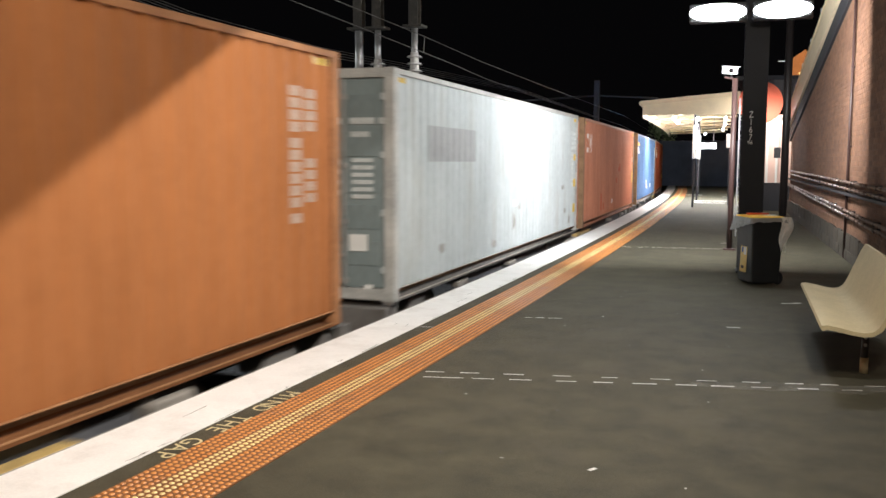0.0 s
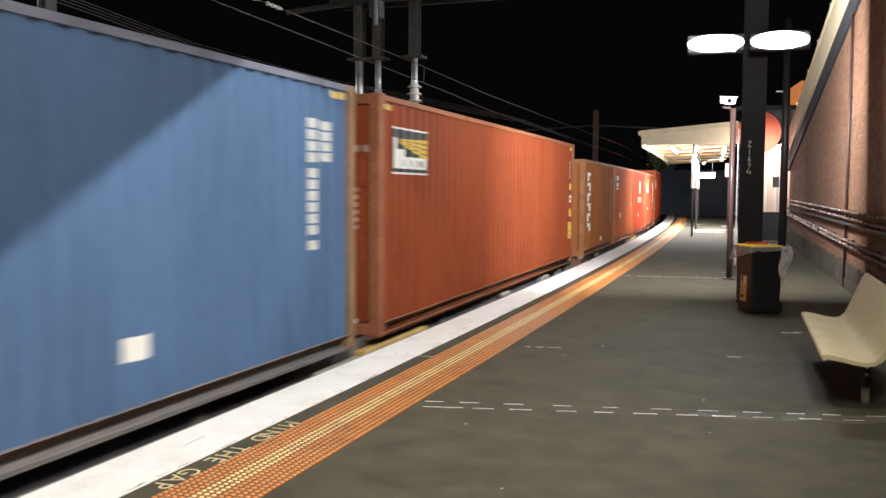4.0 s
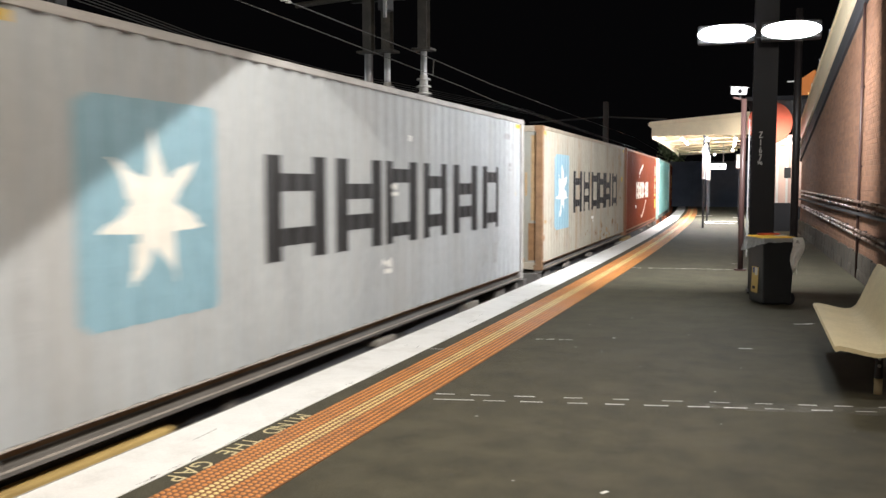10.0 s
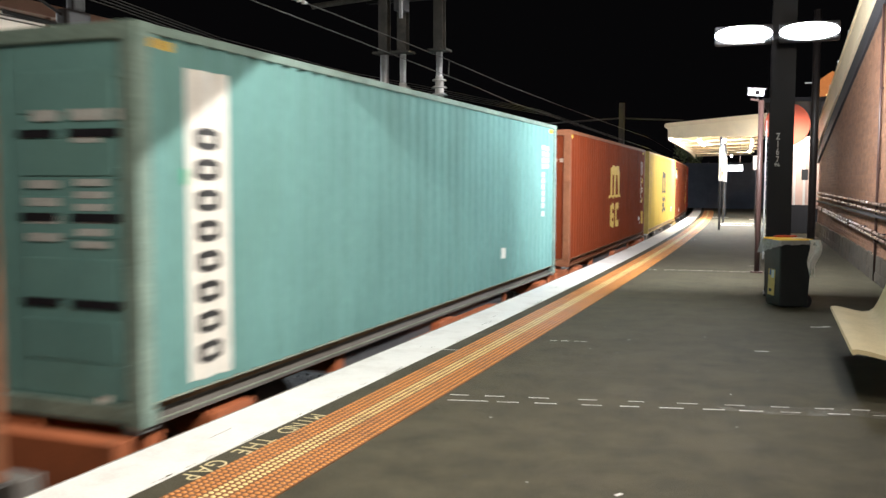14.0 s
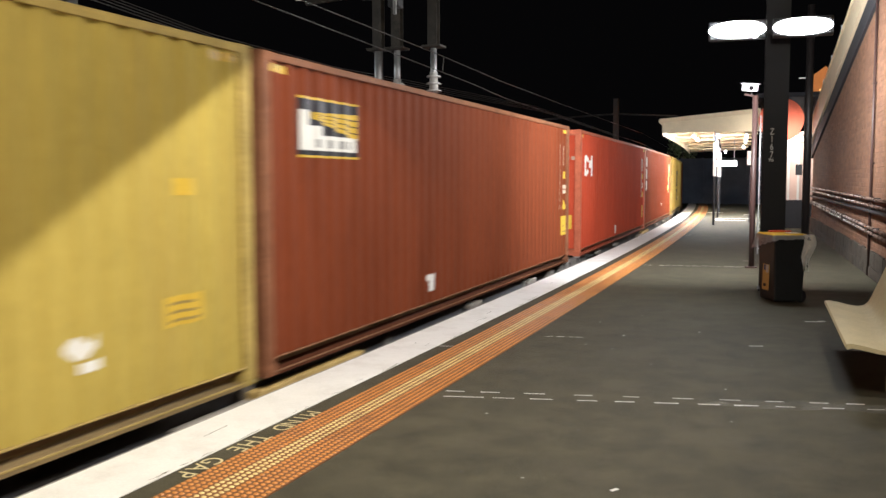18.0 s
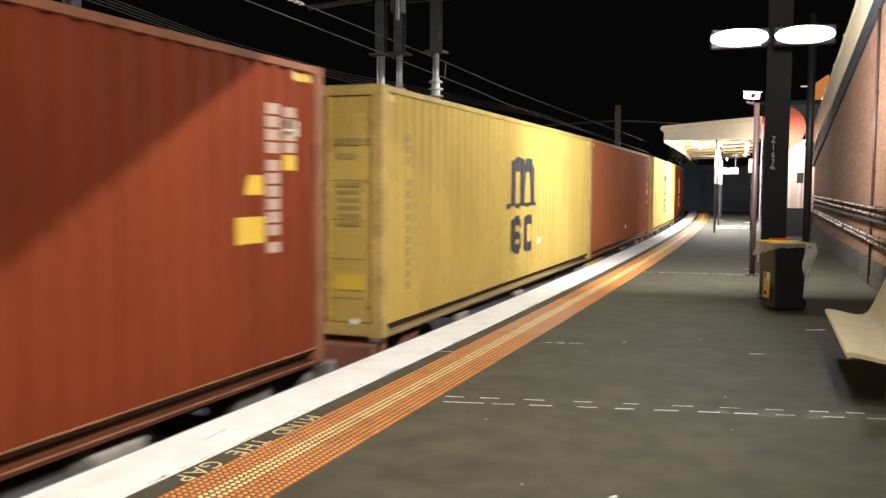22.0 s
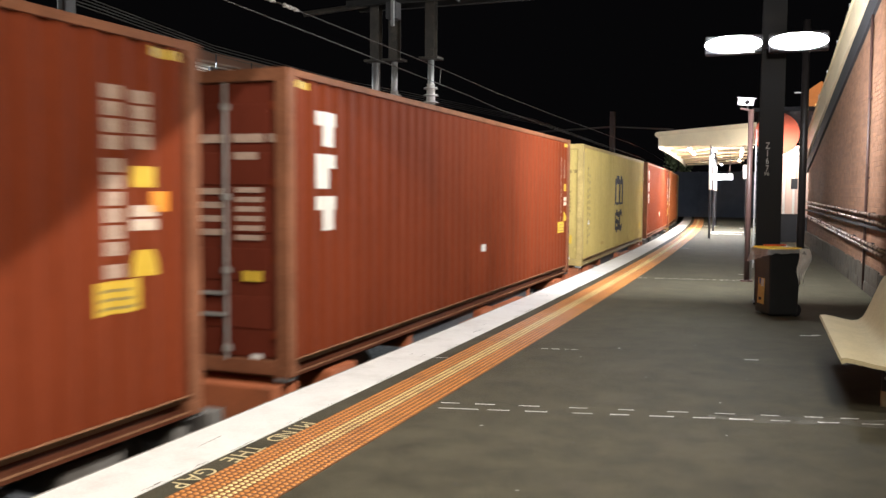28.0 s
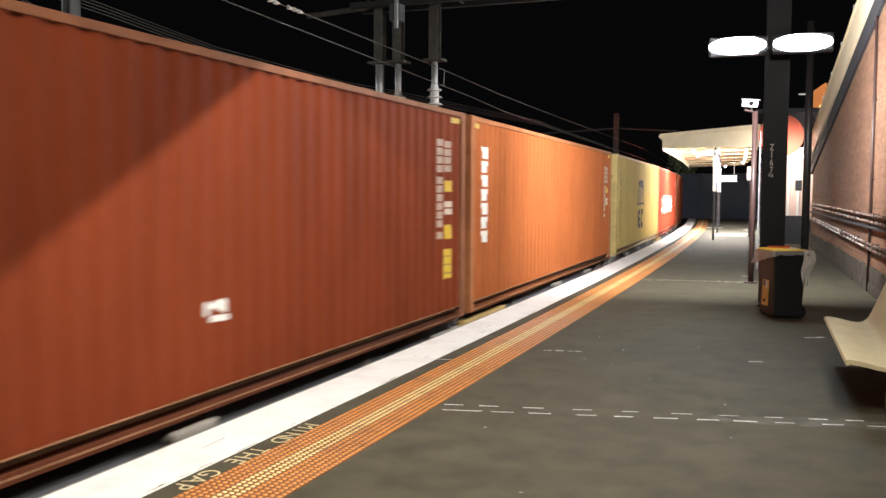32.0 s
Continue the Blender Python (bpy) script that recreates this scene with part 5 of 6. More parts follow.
def print_codes(c, L, H, color, code_shift, closed):
    """Printed codes as plain bars: two columns near the trailing end, lines and columns on the near door."""
    key, dz, light = (L, H), H - 2.896, color in ("yellow", "lemon", "straw")
    ink = print_dark if light else print_grey if color in ("silver", "beige") else print_pale if color in ("teal", "blue", "pale") else faded
    if light:
        for k in (0, 1, 2, 3, 4, 5, 6, 7, 8, 9, 11, 12, 13):
            shared_decal("code_bar", (*key, 100 + k), [(0.74, 0.89, 0.5 + k * 0.137, 0.595 + k * 0.137)], ink, c)
        for k in range(10):
            shared_decal("code_bar", (*key, 120 + k), [(1.0, 1.1, 0.68 + k * 0.16, 0.76 + k * 0.16)], print_dim, c)
    elif color not in ("silver", "beige"):
        y = L + (-1.03 if L > 8 else -0.86) + code_shift
        rows = [(y, y + 0.16, 2.385 - k * 0.1155 + dz, 2.48 - k * 0.1155 + dz) for k in (0, 1, 2, 3, 4.35, 5.35, 6.35, 7.35, 8.35, 9.35, 10.7)]
        rows += [(y + 0.29, y + 0.46, 2.375 - k * 0.108 + dz, 2.465 - k * 0.108 + dz) for k in range(4)]
        for j, r in enumerate(rows):
            shared_decal("code_bar", (*key, j, code_shift), [r], ink, c)
    if closed:
        bars = [(0.58, 0.73, 2.4 - 0.115 * k + dz, 2.49 - 0.115 * k + dz) for k in (0, 1, 2, 3, 4.4, 5.4, 6.4, 7.4, 8.4, 9.4, 10.8)]
    else:
        bars = [(0.25, 0.5, 2.21, 2.29), (0.61, 0.95, 2.21, 2.29), (1.0, 1.08, 2.21, 2.29), (0.62, 0.88, 2.05, 2.12)]
        bars += [(0.64, 0.93, 1.74 - 0.09 * k, 1.79 - 0.09 * k) for k in range(6)]
        bars += [(0.18, 0.49, 1.72 - 0.13 * k, 1.78 - 0.13 * k) for k in range(4)]
        bars = [(a, b, z0 + dz, z1 + dz) for a, b, z0, z1 in bars] + [(0.8, 0.92, 0.15, 0.21)]
    for k, (a, b, z0, z1) in enumerate(bars):
        yy = 0.027 if closed else 0.018
        piece("door_code_bar", (*key, closed, k), lambda: box(a, b, yy, yy + 0.0035, z0, z1), ink if z1 > 0.3 or closed else label_white, c)


def decals(name, shapes, material, parent, label=""):
    for sh in shapes:
        decal(name, [sh], material, parent, label)


def blots(c, name, spots, material, seed):
    """Ragged stains: y, z, half width, half height."""
    rnd = random.Random(seed)
    for y, z, a, b in spots:
        ph = [rnd.uniform(0, 6.28) for _ in range(4)]
        def f(q, y=y, z=z, a=a, b=b, ph=ph):
            e = math.sqrt(max(0.0, 1 - ((q - y) / a) ** 2))
            n0 = 1 + 0.35 * math.sin(9 * q / a + ph[0]) * math.sin(4 * q / a + ph[1])
            n1 = 1 + 0.35 * math.sin(8 * q / a + ph[2]) * math.sin(5 * q / a + ph[3])
            return [(z - b * e * n0, z + b * e * n1)]
        decal(name, [(y - a, y + a, f)], material, c)


def sticker_bars(c, y0, y1, z0, z1):
    for k in range(3):
        z = z0 + (z1 - z0) * k / 2.6
        o = decal("sticker_bar", [(y0, y1 - 0.05 * k, z, z + 0.022)], print_dark, c)
        o.location.x = 0.002


def labels(c, H, which, dy=0.0):
    """Stickers at the trailing end; which: letters for the kinds present."""
    B, dz = (12.192 - 1.03 if H > 2.7 else 6.058 - 0.86) + dy, H - 2.896
    if "y" in which:
        decal("warning_sticker", [(B + 0.2, B + 0.58, 0.6 + dz, 1.0 + dz)], label_yellow, c, "tall yellow warning sticker")
        sticker_bars(c, B + 0.24, B + 0.54, 0.66 + dz, 0.96 + dz)
    if "l" in which:
        decal("warning_sticker", [(B + 0.2, B + 0.58, 0.45, 0.86)], label_yellow, c, "tall yellow warning sticker")
        sticker_bars(c, B + 0.24, B + 0.54, 0.5, 0.82)
    if "Y" in which:
        decal("warning_sticker", [(B - 0.12, B + 0.36, 0.9, 1.13)], label_yellow, c, "wide yellow warning sticker")
        sticker_bars(c, B - 0.08, B + 0.32, 0.93, 1.09)
    if "s" in which:
        decal("small_sticker", [(B + 0.28, B + 0.5, 1.78 + dz, 1.93 + dz)], label_yellow, c, "small yellow sticker")
    if "w" in which:
        decal("data_plate", [(B + 0.27, B + 0.53, 1.57 + dz, 1.65 + dz), (B + 0.27, B + 0.53, 1.47 + dz, 1.55 + dz)], faded_bright, c, "white data plate")
    if "t" in which:
        decal("hazard_sign", [(B + 0.25, B + 0.55, lambda y: [(1.14 + dz, 1.14 + dz + 0.19 * min(1.0, 0.1 + (1 - abs(y - B - 0.4) / 0.15) * 1.7))])], label_yellow, c, "yellow tapered warning sign")
    if "o" in which:
        decal("orange_sticker", [(B + 0.45, B + 0.67, 1.6, 1.75)], label_orange, c, "orange sticker")


def patch(c, y, z, w=0.24, h=0.11, torn=False):
    """A white paper patch; a torn one has a ragged second piece."""
    shapes = [(y - w / 2, y + w / 2, z - h / 2, z + h / 2)]
    if torn:
        shapes = [(y - w / 2, y + w / 2, lambda q: [(z - h / 2 * (0.6 + 0.4 * math.sin(23 * q)), z + h / 2 * (0.7 + 0.3 * math.sin(31 * q + 1)))]), (y - w * 0.1, y + w * 0.6, z - h * 1.05, z - h * 0.6)]
    decal("paper_patch", shapes, label_white, c, "torn white paper patch" if torn else "small white paper patch")


def ring(y0, y1, z0, z1, w, gap=None):
    """A squared ring as intervals; gap: (z0, z1) left open on its far side."""
    def f(y):
        if y < y0 + w or y > y1 - w:
            r = min(abs(y - y0), abs(y1 - y), w)
            cut = (w - r) * 0.5
            if gap and y > y1 - w:
                return [(z0 + cut, gap[0]), (gap[1], z1 - cut)]
            return [(z0 + cut, z1 - cut)]
        return [(z0, z0 + w), (z1 - w, z1)]
    return (y0, y1, f)


def comb_logo(c, color, dy=0.0):
    """Three pillars under two arches on a foot line, two rounded forms below."""
    y0, y1 = 5.33, 6.85
    def arches(y):
        q = (y - y0) / (y1 - y0)
        top = 2.08 + 0.18 * abs(math.sin(math.pi * min(q / 0.62 if q < 0.62 else (q - 0.45) / 0.55, 1.0))) ** 0.5
        inner = (0.2 < q < 0.42) or (0.62 < q < 0.82)
        return [(2.0, top)] if inner else [(1.44, top)]
    def foot(y):
        q = (y - 5.13) / 1.9
        dip = 0.05 * abs(math.sin(math.pi * 3 * q))
        return [(1.36 + dip, 1.45 + dip * 0.4)]
    shapes = [(y0, y1, arches), (5.13, 7.03, foot), ring(5.38, 6.0, 0.58, 1.24, 0.17, (0.92, 1.02)), ring(6.15, 6.78, 0.58, 1.24, 0.17, (0.8, 1.02))]
    shapes.append((5.52, 5.95, 0.83, 0.97))
    moved = [(a[0] + dy, a[1] + dy, (lambda y, g=a[2]: g(y - dy))) if len(a) == 3 else (a[0] + dy, a[1] + dy, a[2], a[3]) for a in shapes]
    for sh in moved:
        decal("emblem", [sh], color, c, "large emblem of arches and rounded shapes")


def slab_block(c, material, a, b, z0, z1, k, label):
    """A slab over a narrower one, set flush to either side in turn."""
    w, h = b - a, z1 - z0
    y0 = a + (0.04 * w if k % 2 else 0.38 * w)
    decal("letter_block", [(a, b, z1 - 0.4 * h, z1), (y0, y0 + 0.58 * w, z0, z1 - 0.4 * h)], material, c, label)


def ladder_block(c, material, a, b, z0, z1, k, label, stroke):
    """Two uprights joined by two rungs."""
    w, h = stroke * (b - a), z1 - z0
    r0, r1 = z0 + h * (0.14, 0.22, 0.08)[k % 3], z0 + h * (0.66, 0.56, 0.74)[k % 3]
    decal("letter_block", [(a, a + w, z0, z1), (b - w, b, z0, z1), (a + w, b - w, r0, r0 + 0.17 * h), (a + w, b - w, r1, r1 + 0.17 * h)], material, c, label)


def vertical_blocks(c, material, y0, y1, z0, z1, n, label):
    h = (z1 - z0) / n
    for k in range(n):
        slab_block(c, material, y0, y1, z0 + k * h + 0.1 * h, z0 + (k + 1) * h - 0.08 * h, k, label)


def word_blocks(c, material, cells, z0, z1, label, stroke=0.24):
    for k, (a, b) in enumerate(cells):
        ladder_block(c, material, a, b, z0, z1, k, label, stroke)


def star_logo(c, y0, y1, z0, z1):
    decal("emblem_panel", [(y0, y1, lambda y: [(z0 + 0.08 * max(0, 1 - min(y - y0, y1 - y) / 0.1), z1 - 0.08 * max(0, 1 - min(y - y0, y1 - y) / 0.1))])], logo_sky, c, "sky blue panel")
    cy, cz, r0, r1 = (y0 + y1) / 2, (z0 + z1) / 2, 0.63, 0.26
    pts = []
    for k in range(14):
        a = math.pi / 2 + math.pi * k / 7
        r = r0 if k % 2 == 0 else r1
        pts.append((cy + r * math.cos(a), cz + r * math.sin(a)))
    def f(y):
        zs = []
        for (a, b), (p, q) in zip(pts, pts[1:] + pts[:1]):
            if (a - y) * (p - y) < 0:
                zs.append(b + (q - b) * (y - a) / (p - a))
        zs.sort()
        return [(zs[k], zs[k + 1]) for k in range(0, len(zs) - 1, 2)]
    ob = decal("emblem_star", [(cy - 0.66, cy + 0.66, f)], logo_white, c, "white seven pointed star")
    ob.location.x = 0.002


def square_emblem(c, y0, z1, material):
    decals("emblem", [ring(y0, y0 + 0.42, z1 - 0.5, z1, 0.13, (z1 - 0.34, z1 - 0.16)), (y0 + 0.5, y0 + 0.62, z1 - 0.5, z1), (y0 + 0.62, y0 + 0.74, z1 - 0.3, z1 - 0.12), (y0 + 0.76, y0 + 0.96, z1 - 0.5, z1)], material, c, "white square emblem")


def sign_plate(c, y0, z1, border):
    """A dark plate with a fan of yellow stripes over stepped white blocks."""
    z0 = z1 - 0.58
    decal("sign_plate", [(y0, y0 + 1.22, z0, z1)], label_black, c, "black plate with a yellow fan and white blocks")

    def fan(y):
        q = (y - y0 - 0.26) / 0.94
        mid, half = z1 - 0.17 - 0.07 * q, 0.03 + 0.11 * q
        return [(mid - half + half * 0.5 * k, mid - half + half * (0.5 * k + 0.4)) for k in range(4)]

    proud = [decal("sign_fan", [(y0 + 0.26, y0 + 1.2, fan)], label_yellow, c, "fan of yellow stripes")]
    for z in (z0, z1 - 0.022):
        proud.append(decal("sign_border", [(y0, y0 + 1.22, z, z + 0.022)], border, c))
    for a, b, h in ((0.02, 0.2, 0.38), (0.2, 0.46, 0.24), (0.46, 1.18, 0.15)):
        proud.append(decal("sign_block", [(y0 + a, y0 + b, z0 + 0.07, z0 + 0.07 + h)], label_white, c, "stepped white block"))
    for a in (0.32, 0.58, 0.84, 1.04):
        o = decal("sign_bar", [(y0 + a, y0 + a + 0.07, z0 + 0.1, z0 + 0.18)], print_grey, c)
        o.location.x = 0.004
    for o in proud:
        o.location.x = 0.002


def door_sticker(c, x0, x1, z0, z1, material, label):
    part("door_sticker", box(x0, x1, 0.012, 0.017, z0, z1), material, c, label)


HC, ST = 2.896, 2.591
train = []


def load(u, length, ob):
    train.append((u, length, ob))
    return ob


stain_grey = mat("grey_scuff", (0.3, 0.29, 0.27), 0.7, var=0.3, scale=9)
stain_tan = mat("tan_scuff", (0.44, 0.31, 0.09), 0.7, var=0.3, scale=9)
ARCHED = "mustard yellow shipping container with a dark arched emblem"
c = load(-2.4, 12.19, container(40, "ochre", "ochre orange corrugated shipping container on a wagon", code_shift=0.05))
for k in range(4):
    decal("code_bar", [(11.5, 11.66, 1.69 - 0.115 * k, 1.78 - 0.115 * k)], faded, c)
c = load(11.32, 12.19, container(40, "pale", "pale grey corrugated shipping container with slate grey doors", door_paint="slate", code_shift=0.35))
decal("painted_over_patch", [(1.28, 3.5, 1.75, 2.24)], patch_dark, c, "grey painted-over patch")
labels(c, HC, "st", 0.35)
decal("warning_sticker", [(11.76, 12.0, 0.51, 0.72)], label_yellow, c, "yellow warning sticker")
patch(c, 6.05, 0.98, 0.16, 0.12)
door_sticker(c, 0.6, 0.85, 0.63, 0.84, label_white, "white paper notice")
blots(c, "scuff", [(1.88, 0.52, 0.1, 0.07), (6.4, 0.9, 0.12, 0.06), (7.0, 0.75, 0.08, 0.18), (10.5, 1.16, 0.09, 0.06), (10.75, 0.6, 0.07, 0.06), (11.25, 0.37, 0.12, 0.1), (5.98, 0.64, 0.06, 0.15), (4.6, 0.35, 0.2, 0.06)], stain_grey, 7)
c = load(24.45, 12.19, container(40, "salmon", "faded salmon red container with a white square emblem", worn=True, code_shift=0.22))
square_emblem(c, 0.55, 2.5, logo_white)
decals("touch_up_patch", [(7.05, 7.3, 1.05, 1.22), (7.45, 8.1, 1.42, 1.57), (7.85, 8.15, 1.57, 1.68), (3.4, 3.7, 0.3, 0.8), (3.9, 4.1, 0.32, 0.5)], patch_red, c, "red touch-up patches")
decals("data_plate", [(11.68, 11.9, 1.84, 1.91), (11.68, 11.9, 1.75, 1.82)], faded_bright, c, "white data plate")
decal("small_sticker", [(11.68, 11.87, 1.47, 1.65)], label_tan, c, "faded orange sticker")
decal("warning_sticker", [(11.6, 11.98, 0.96, 1.37)], label_yellow, c, "tall yellow warning sticker")
sticker_bars(c, 11.64, 11.94, 1.02, 1.33)
decal("hazard_sign", [(11.61, 11.85, lambda y: [(0.65, 0.65 + 0.18 * min(1.0, 0.1 + (1 - abs(y - 11.73) / 0.12) * 1.7))])], label_yellow, c, "yellow tapered warning sign")
patch(c, 5.95, 0.53, 0.24, 0.1, True)
c = load(38.32, 12.19, container(40, "blue", "blue corrugated shipping container with a cream notice", closed=True, worn=True))
decal("orange_bar", [(0.29, 1.12, 2.42, 2.54)], label_orange, c, "orange bar")
decal("cream_notice", [(0.25, 0.95, 2.1, 2.36)], logo_white, c, "cream notice")
decals("small_notice", [(5.53, 5.83, 0.77, 0.9), (0.82, 1.12, 2.08, 2.17), (6.1, 6.4, 0.5, 0.6), (8.4, 8.7, 0.5, 0.68)], label_white, c, "small white notices")
decal("tan_sticker", [(5.56, 5.82, 0.53, 0.75)], label_tan, c, "faded orange sticker")
c = load(51.2, 12.19, container(40, "maroon", "dark red container with a black and yellow plate", code_shift=0.22))
sign_plate(c, 0.45, 2.54, logo_white)
labels(c, HC, "yswt", 0.22)
c = load(65.0, 6.06, container(20, "amber", "orange twenty foot container with white block lettering", closed=True))
vertical_blocks(c, logo_white, 0.66, 1.14, 0.62, 2.27, 6, "white block lettering down the side")
decal("white_patch", [(3.2, 3.45, 0.28, 0.4)], label_white, c, "small white patch")
c = load(71.2, 6.06, container(20, "vermilion", "red twenty foot container with a white notice"))
decal("white_notice", [(0.5, 1.15, 1.8, 2.25)], label_white, c, "white notice with blue print")
o = decal("notice_print", [(0.6, 1.05, 2.02, 2.12), (0.6, 1.05, 1.86, 1.9)], label_blue, c)
o.location.x = 0.002
decal("torn_patch", [(1.58, 1.9, 0.88, 1.0), (1.75, 1.98, 0.82, 0.9)], label_white, c, "torn white patch")
decals("touch_up_patch", [(0.15, 0.7, 0.2, 0.55), (4.2, 4.6, 0.5, 0.7)], patch_red, c)
labels(c, ST, "sw")
c = load(77.45, 6.06, container(20, "red", "red twenty foot container with a round white emblem"))
decal("round_emblem", [(2.75, 3.45, lambda y: [(1.9 - 0.27 * math.sqrt(max(0, 1 - ((y - 3.1) / 0.35) ** 2)), 1.9 + 0.27 * math.sqrt(max(0, 1 - ((y - 3.1) / 0.35) ** 2)))])], logo_white, c, "round white emblem")
for y0, y1, z0, z1, m_ in ((2.98, 3.06, 1.74, 2.06, print_grey), (3.14, 3.22, 1.74, 2.06, print_grey), (3.02, 3.2, 2.04, 2.09, label_blue), (3.02, 3.2, 1.68, 1.73, label_blue)):
    o = decal("emblem_bar", [(y0, y1, z0, z1)], m_, c)
    o.location.x = 0.002
word_blocks(c, faded_bright, [(2.15 + k * 0.235, 2.15 + k * 0.235 + 0.19) for k in range(8)], 1.26, 1.5, "faded white block lettering", 0.3)
decal("torn_patch", [(2.3, 2.6, 0.68, 0.82)], label_white, c)
labels(c, ST, "sw")
c = load(84.0, 6.06, container(20, "maroon", "dark red twenty foot container with a black and yellow plate", code_shift=-0.08))
sign_plate(c, 0.52, 2.26, logo_white)
patch(c, 1.36, 0.92, 0.28)
decals("touch_up_patch", [(2.2, 2.36, 1.1, 1.22), (2.36, 2.62, 1.0, 1.09), (2.76, 3.02, 1.3, 1.38), (2.98, 3.2, 1.18, 1.28), (3.42, 3.68, 1.24, 1.33), (3.4, 3.52, 1.16, 1.22)], patch_tan, c, "orange brown touch-up patch")
labels(c, ST, "sw", -0.08)
c = load(91.6, 12.19, container(40, "red", "bright red container with a white square emblem"))
door_sticker(c, 0.67, 1.02, 0.63, 0.95, label_yellow, "yellow sticker")
square_emblem(c, 0.68, 2.36, logo_white)
labels(c, HC, "yst", 0.1)
patch(c, 1.31, 0.73)
decal("orange_patch", [(5.8, 6.08, 0.74, 0.88)], label_orange, c)
c = load(104.25, 12.19, container(40, "silver", "light grey container with a white star on a blue panel"))
star_logo(c, 0.95, 2.56, 0.74, 2.37)
word_blocks(c, logo_dark, [(3.26, 4.43), (4.65, 5.83), (6.0, 7.0), (7.17, 8.16), (8.4, 9.54), (9.74, 10.7)], 1.03, 2.02, "large dark block lettering")
patch(c, 6.0, 0.81, 0.34, 0.12, True)
decals("code_bar", [(11.0, 11.3, 2.5, 2.6), (11.06, 11.22, 2.21, 2.31), (11.37, 11.55, 2.34, 2.44), (11.28, 11.46, 1.96, 2.0), (11.28, 11.46, 2.03, 2.1)], print_grey, c)
decal("hazard_sign", [(11.64, 11.8, lambda y: [(1.53, 1.53 + 0.1 * min(1.0, 0.1 + (1 - abs(y - 11.72) / 0.08) * 1.7))])], label_yellow, c, "faded yellow warning sign")
patch(c, 6.75, 2.32, 0.16, 0.07)
patch(c, 6.2, 1.71, 0.2, 0.1, True)
blots(c, "scuff", [(10.45, 0.62, 0.2, 0.17), (9.9, 0.6, 0.17, 0.15), (0.55, 1.0, 0.1, 0.4)], patch_pale, 14)
c = load(117.93, 12.19, container(40, "beige", "rusty beige container with a white star on a blue panel", worn=True, closed="flat", codes=False, door_paint="shaded_beige"))
star_logo(c, 1.28, 2.89, 0.74, 2.37)
word_blocks(c, logo_dark, [(3.35, 4.5), (4.65, 5.7), (5.85, 6.9), (7.02, 8.03), (8.2, 9.27), (9.48, 10.47)], 1.05, 2.03, "large dark block lettering")
rnd = random.Random(31)
spots = []
for y, z, n in ((5.4, 0.42, 6), (6.6, 0.5, 9), (7.5, 0.42, 10), (8.6, 0.32, 8), (9.7, 0.5, 7), (10.7, 0.4, 6), (3.2, 0.3, 4), (11.2, 2.2, 3), (11.6, 1.3, 4), (0.5, 0.9, 4)):
    for i in range(n):
        w = rnd.uniform(0.02, 0.09)
        spots.append((y + rnd.gauss(0, 0.3), max(0.2, z + rnd.gauss(0, 0.13)), w, w * rnd.uniform(0.5, 1.3)))
spots = [q for q in spots if 0.2 < q[0] < 12.0]
blots(c, "rust_stain", spots[::2], rust_soft, 31)
blots(c, "rust_stain", spots[1::2], rust_dark, 32)
labels(c, HC, "s")
patch(c, 6.07, 0.85, 0.26, 0.12, True)
for k, (x0, x1, z0, z1) in enumerate(((0.93, 1.08, 0.2, 0.95), (0.98, 1.08, 1.0, 2.7), (0.86, 0.9, 1.5, 1.96), (0.3, 0.86, 0.17, 0.24))):
    part("rust_band", box(x0, x1, 0.0255, 0.029, z0, z1), rust_soft if k else rust_dark, c)
c = load(130.56, 12.19, container(40, "brown", "brown red container with large white lettering blocks", code_shift=0.13))
word_blocks(c, logo_white, [(3.5, 4.12), (4.22, 5.0), (5.07, 5.8), (6.0, 6.5), (6.6, 7.25), (7.38, 8.1)], 1.15, 1.77, "large white block lettering", 0.31)
decals("swoosh", [(4.38, 5.88, lambda y: [(1.92 + 0.5 * ((y - 4.38) / 1.5) ** 0.6 - 0.04, 1.94 + 0.5 * ((y - 4.38) / 1.5) ** 0.6 + 0.04)]), (5.43, 7.23, lambda y: [(0.42 + 0.6 * ((y - 5.43) / 1.8) ** 1.5 - 0.035, 0.46 + 0.6 * ((y - 5.43) / 1.8) ** 1.5 + 0.035)])], logo_white, c, "curved white stroke")
patch(c, 3.3, 0.87, 0.4)
labels(c, HC, "yswt", 0.13)
c = load(143.97, 12.19, container(40, "teal", "teal green container with a white lettered panel", rods=False))
decal("white_panel", [(0.57, 1.12, 0.22, 2.63)], logo_white, c, "tall white panel")
for k in range(8):
    o = decal("panel_print", [ring(0.7, 1.0, 0.34 + k * 0.24, 0.51 + k * 0.24, 0.055)], logo_dark, c)
    o.location.x = 0.002
for z in (2.12, 1.51, 0.88):
    for x0, x1 in ((0.59, 1.04), (0.12, 0.47), (-0.9, -0.3)):
        part("door_slot", box(x0, x1, 0.012, 0.021, z - 0.03, z + 0.03), label_black, c)
decal("green_sticker", [(0.5, 0.64, 1.75, 1.87)], label_green, c, "small green sticker")
decal("white_patch", [(8.6, 8.85, 0.55, 0.72)], label_white, c)
c = load(157.4, 12.19, container(40, "brown", "dark brown red container with a gold arched emblem", code_shift=0.13))
comb_logo(c, logo_gold)
labels(c, HC, "lswt", 0.13)
patch(c, 11.08, 0.64, 0.34, 0.16, True)
c = load(170.87, 12.19, container(40, "lemon", ARCHED))
door_sticker(c, 0.57, 0.97, 0.78, 0.96, label_green, "green sticker")
door_sticker(c, 0.57, 0.97, 0.54, 0.74, label_yellow, "yellow sticker")
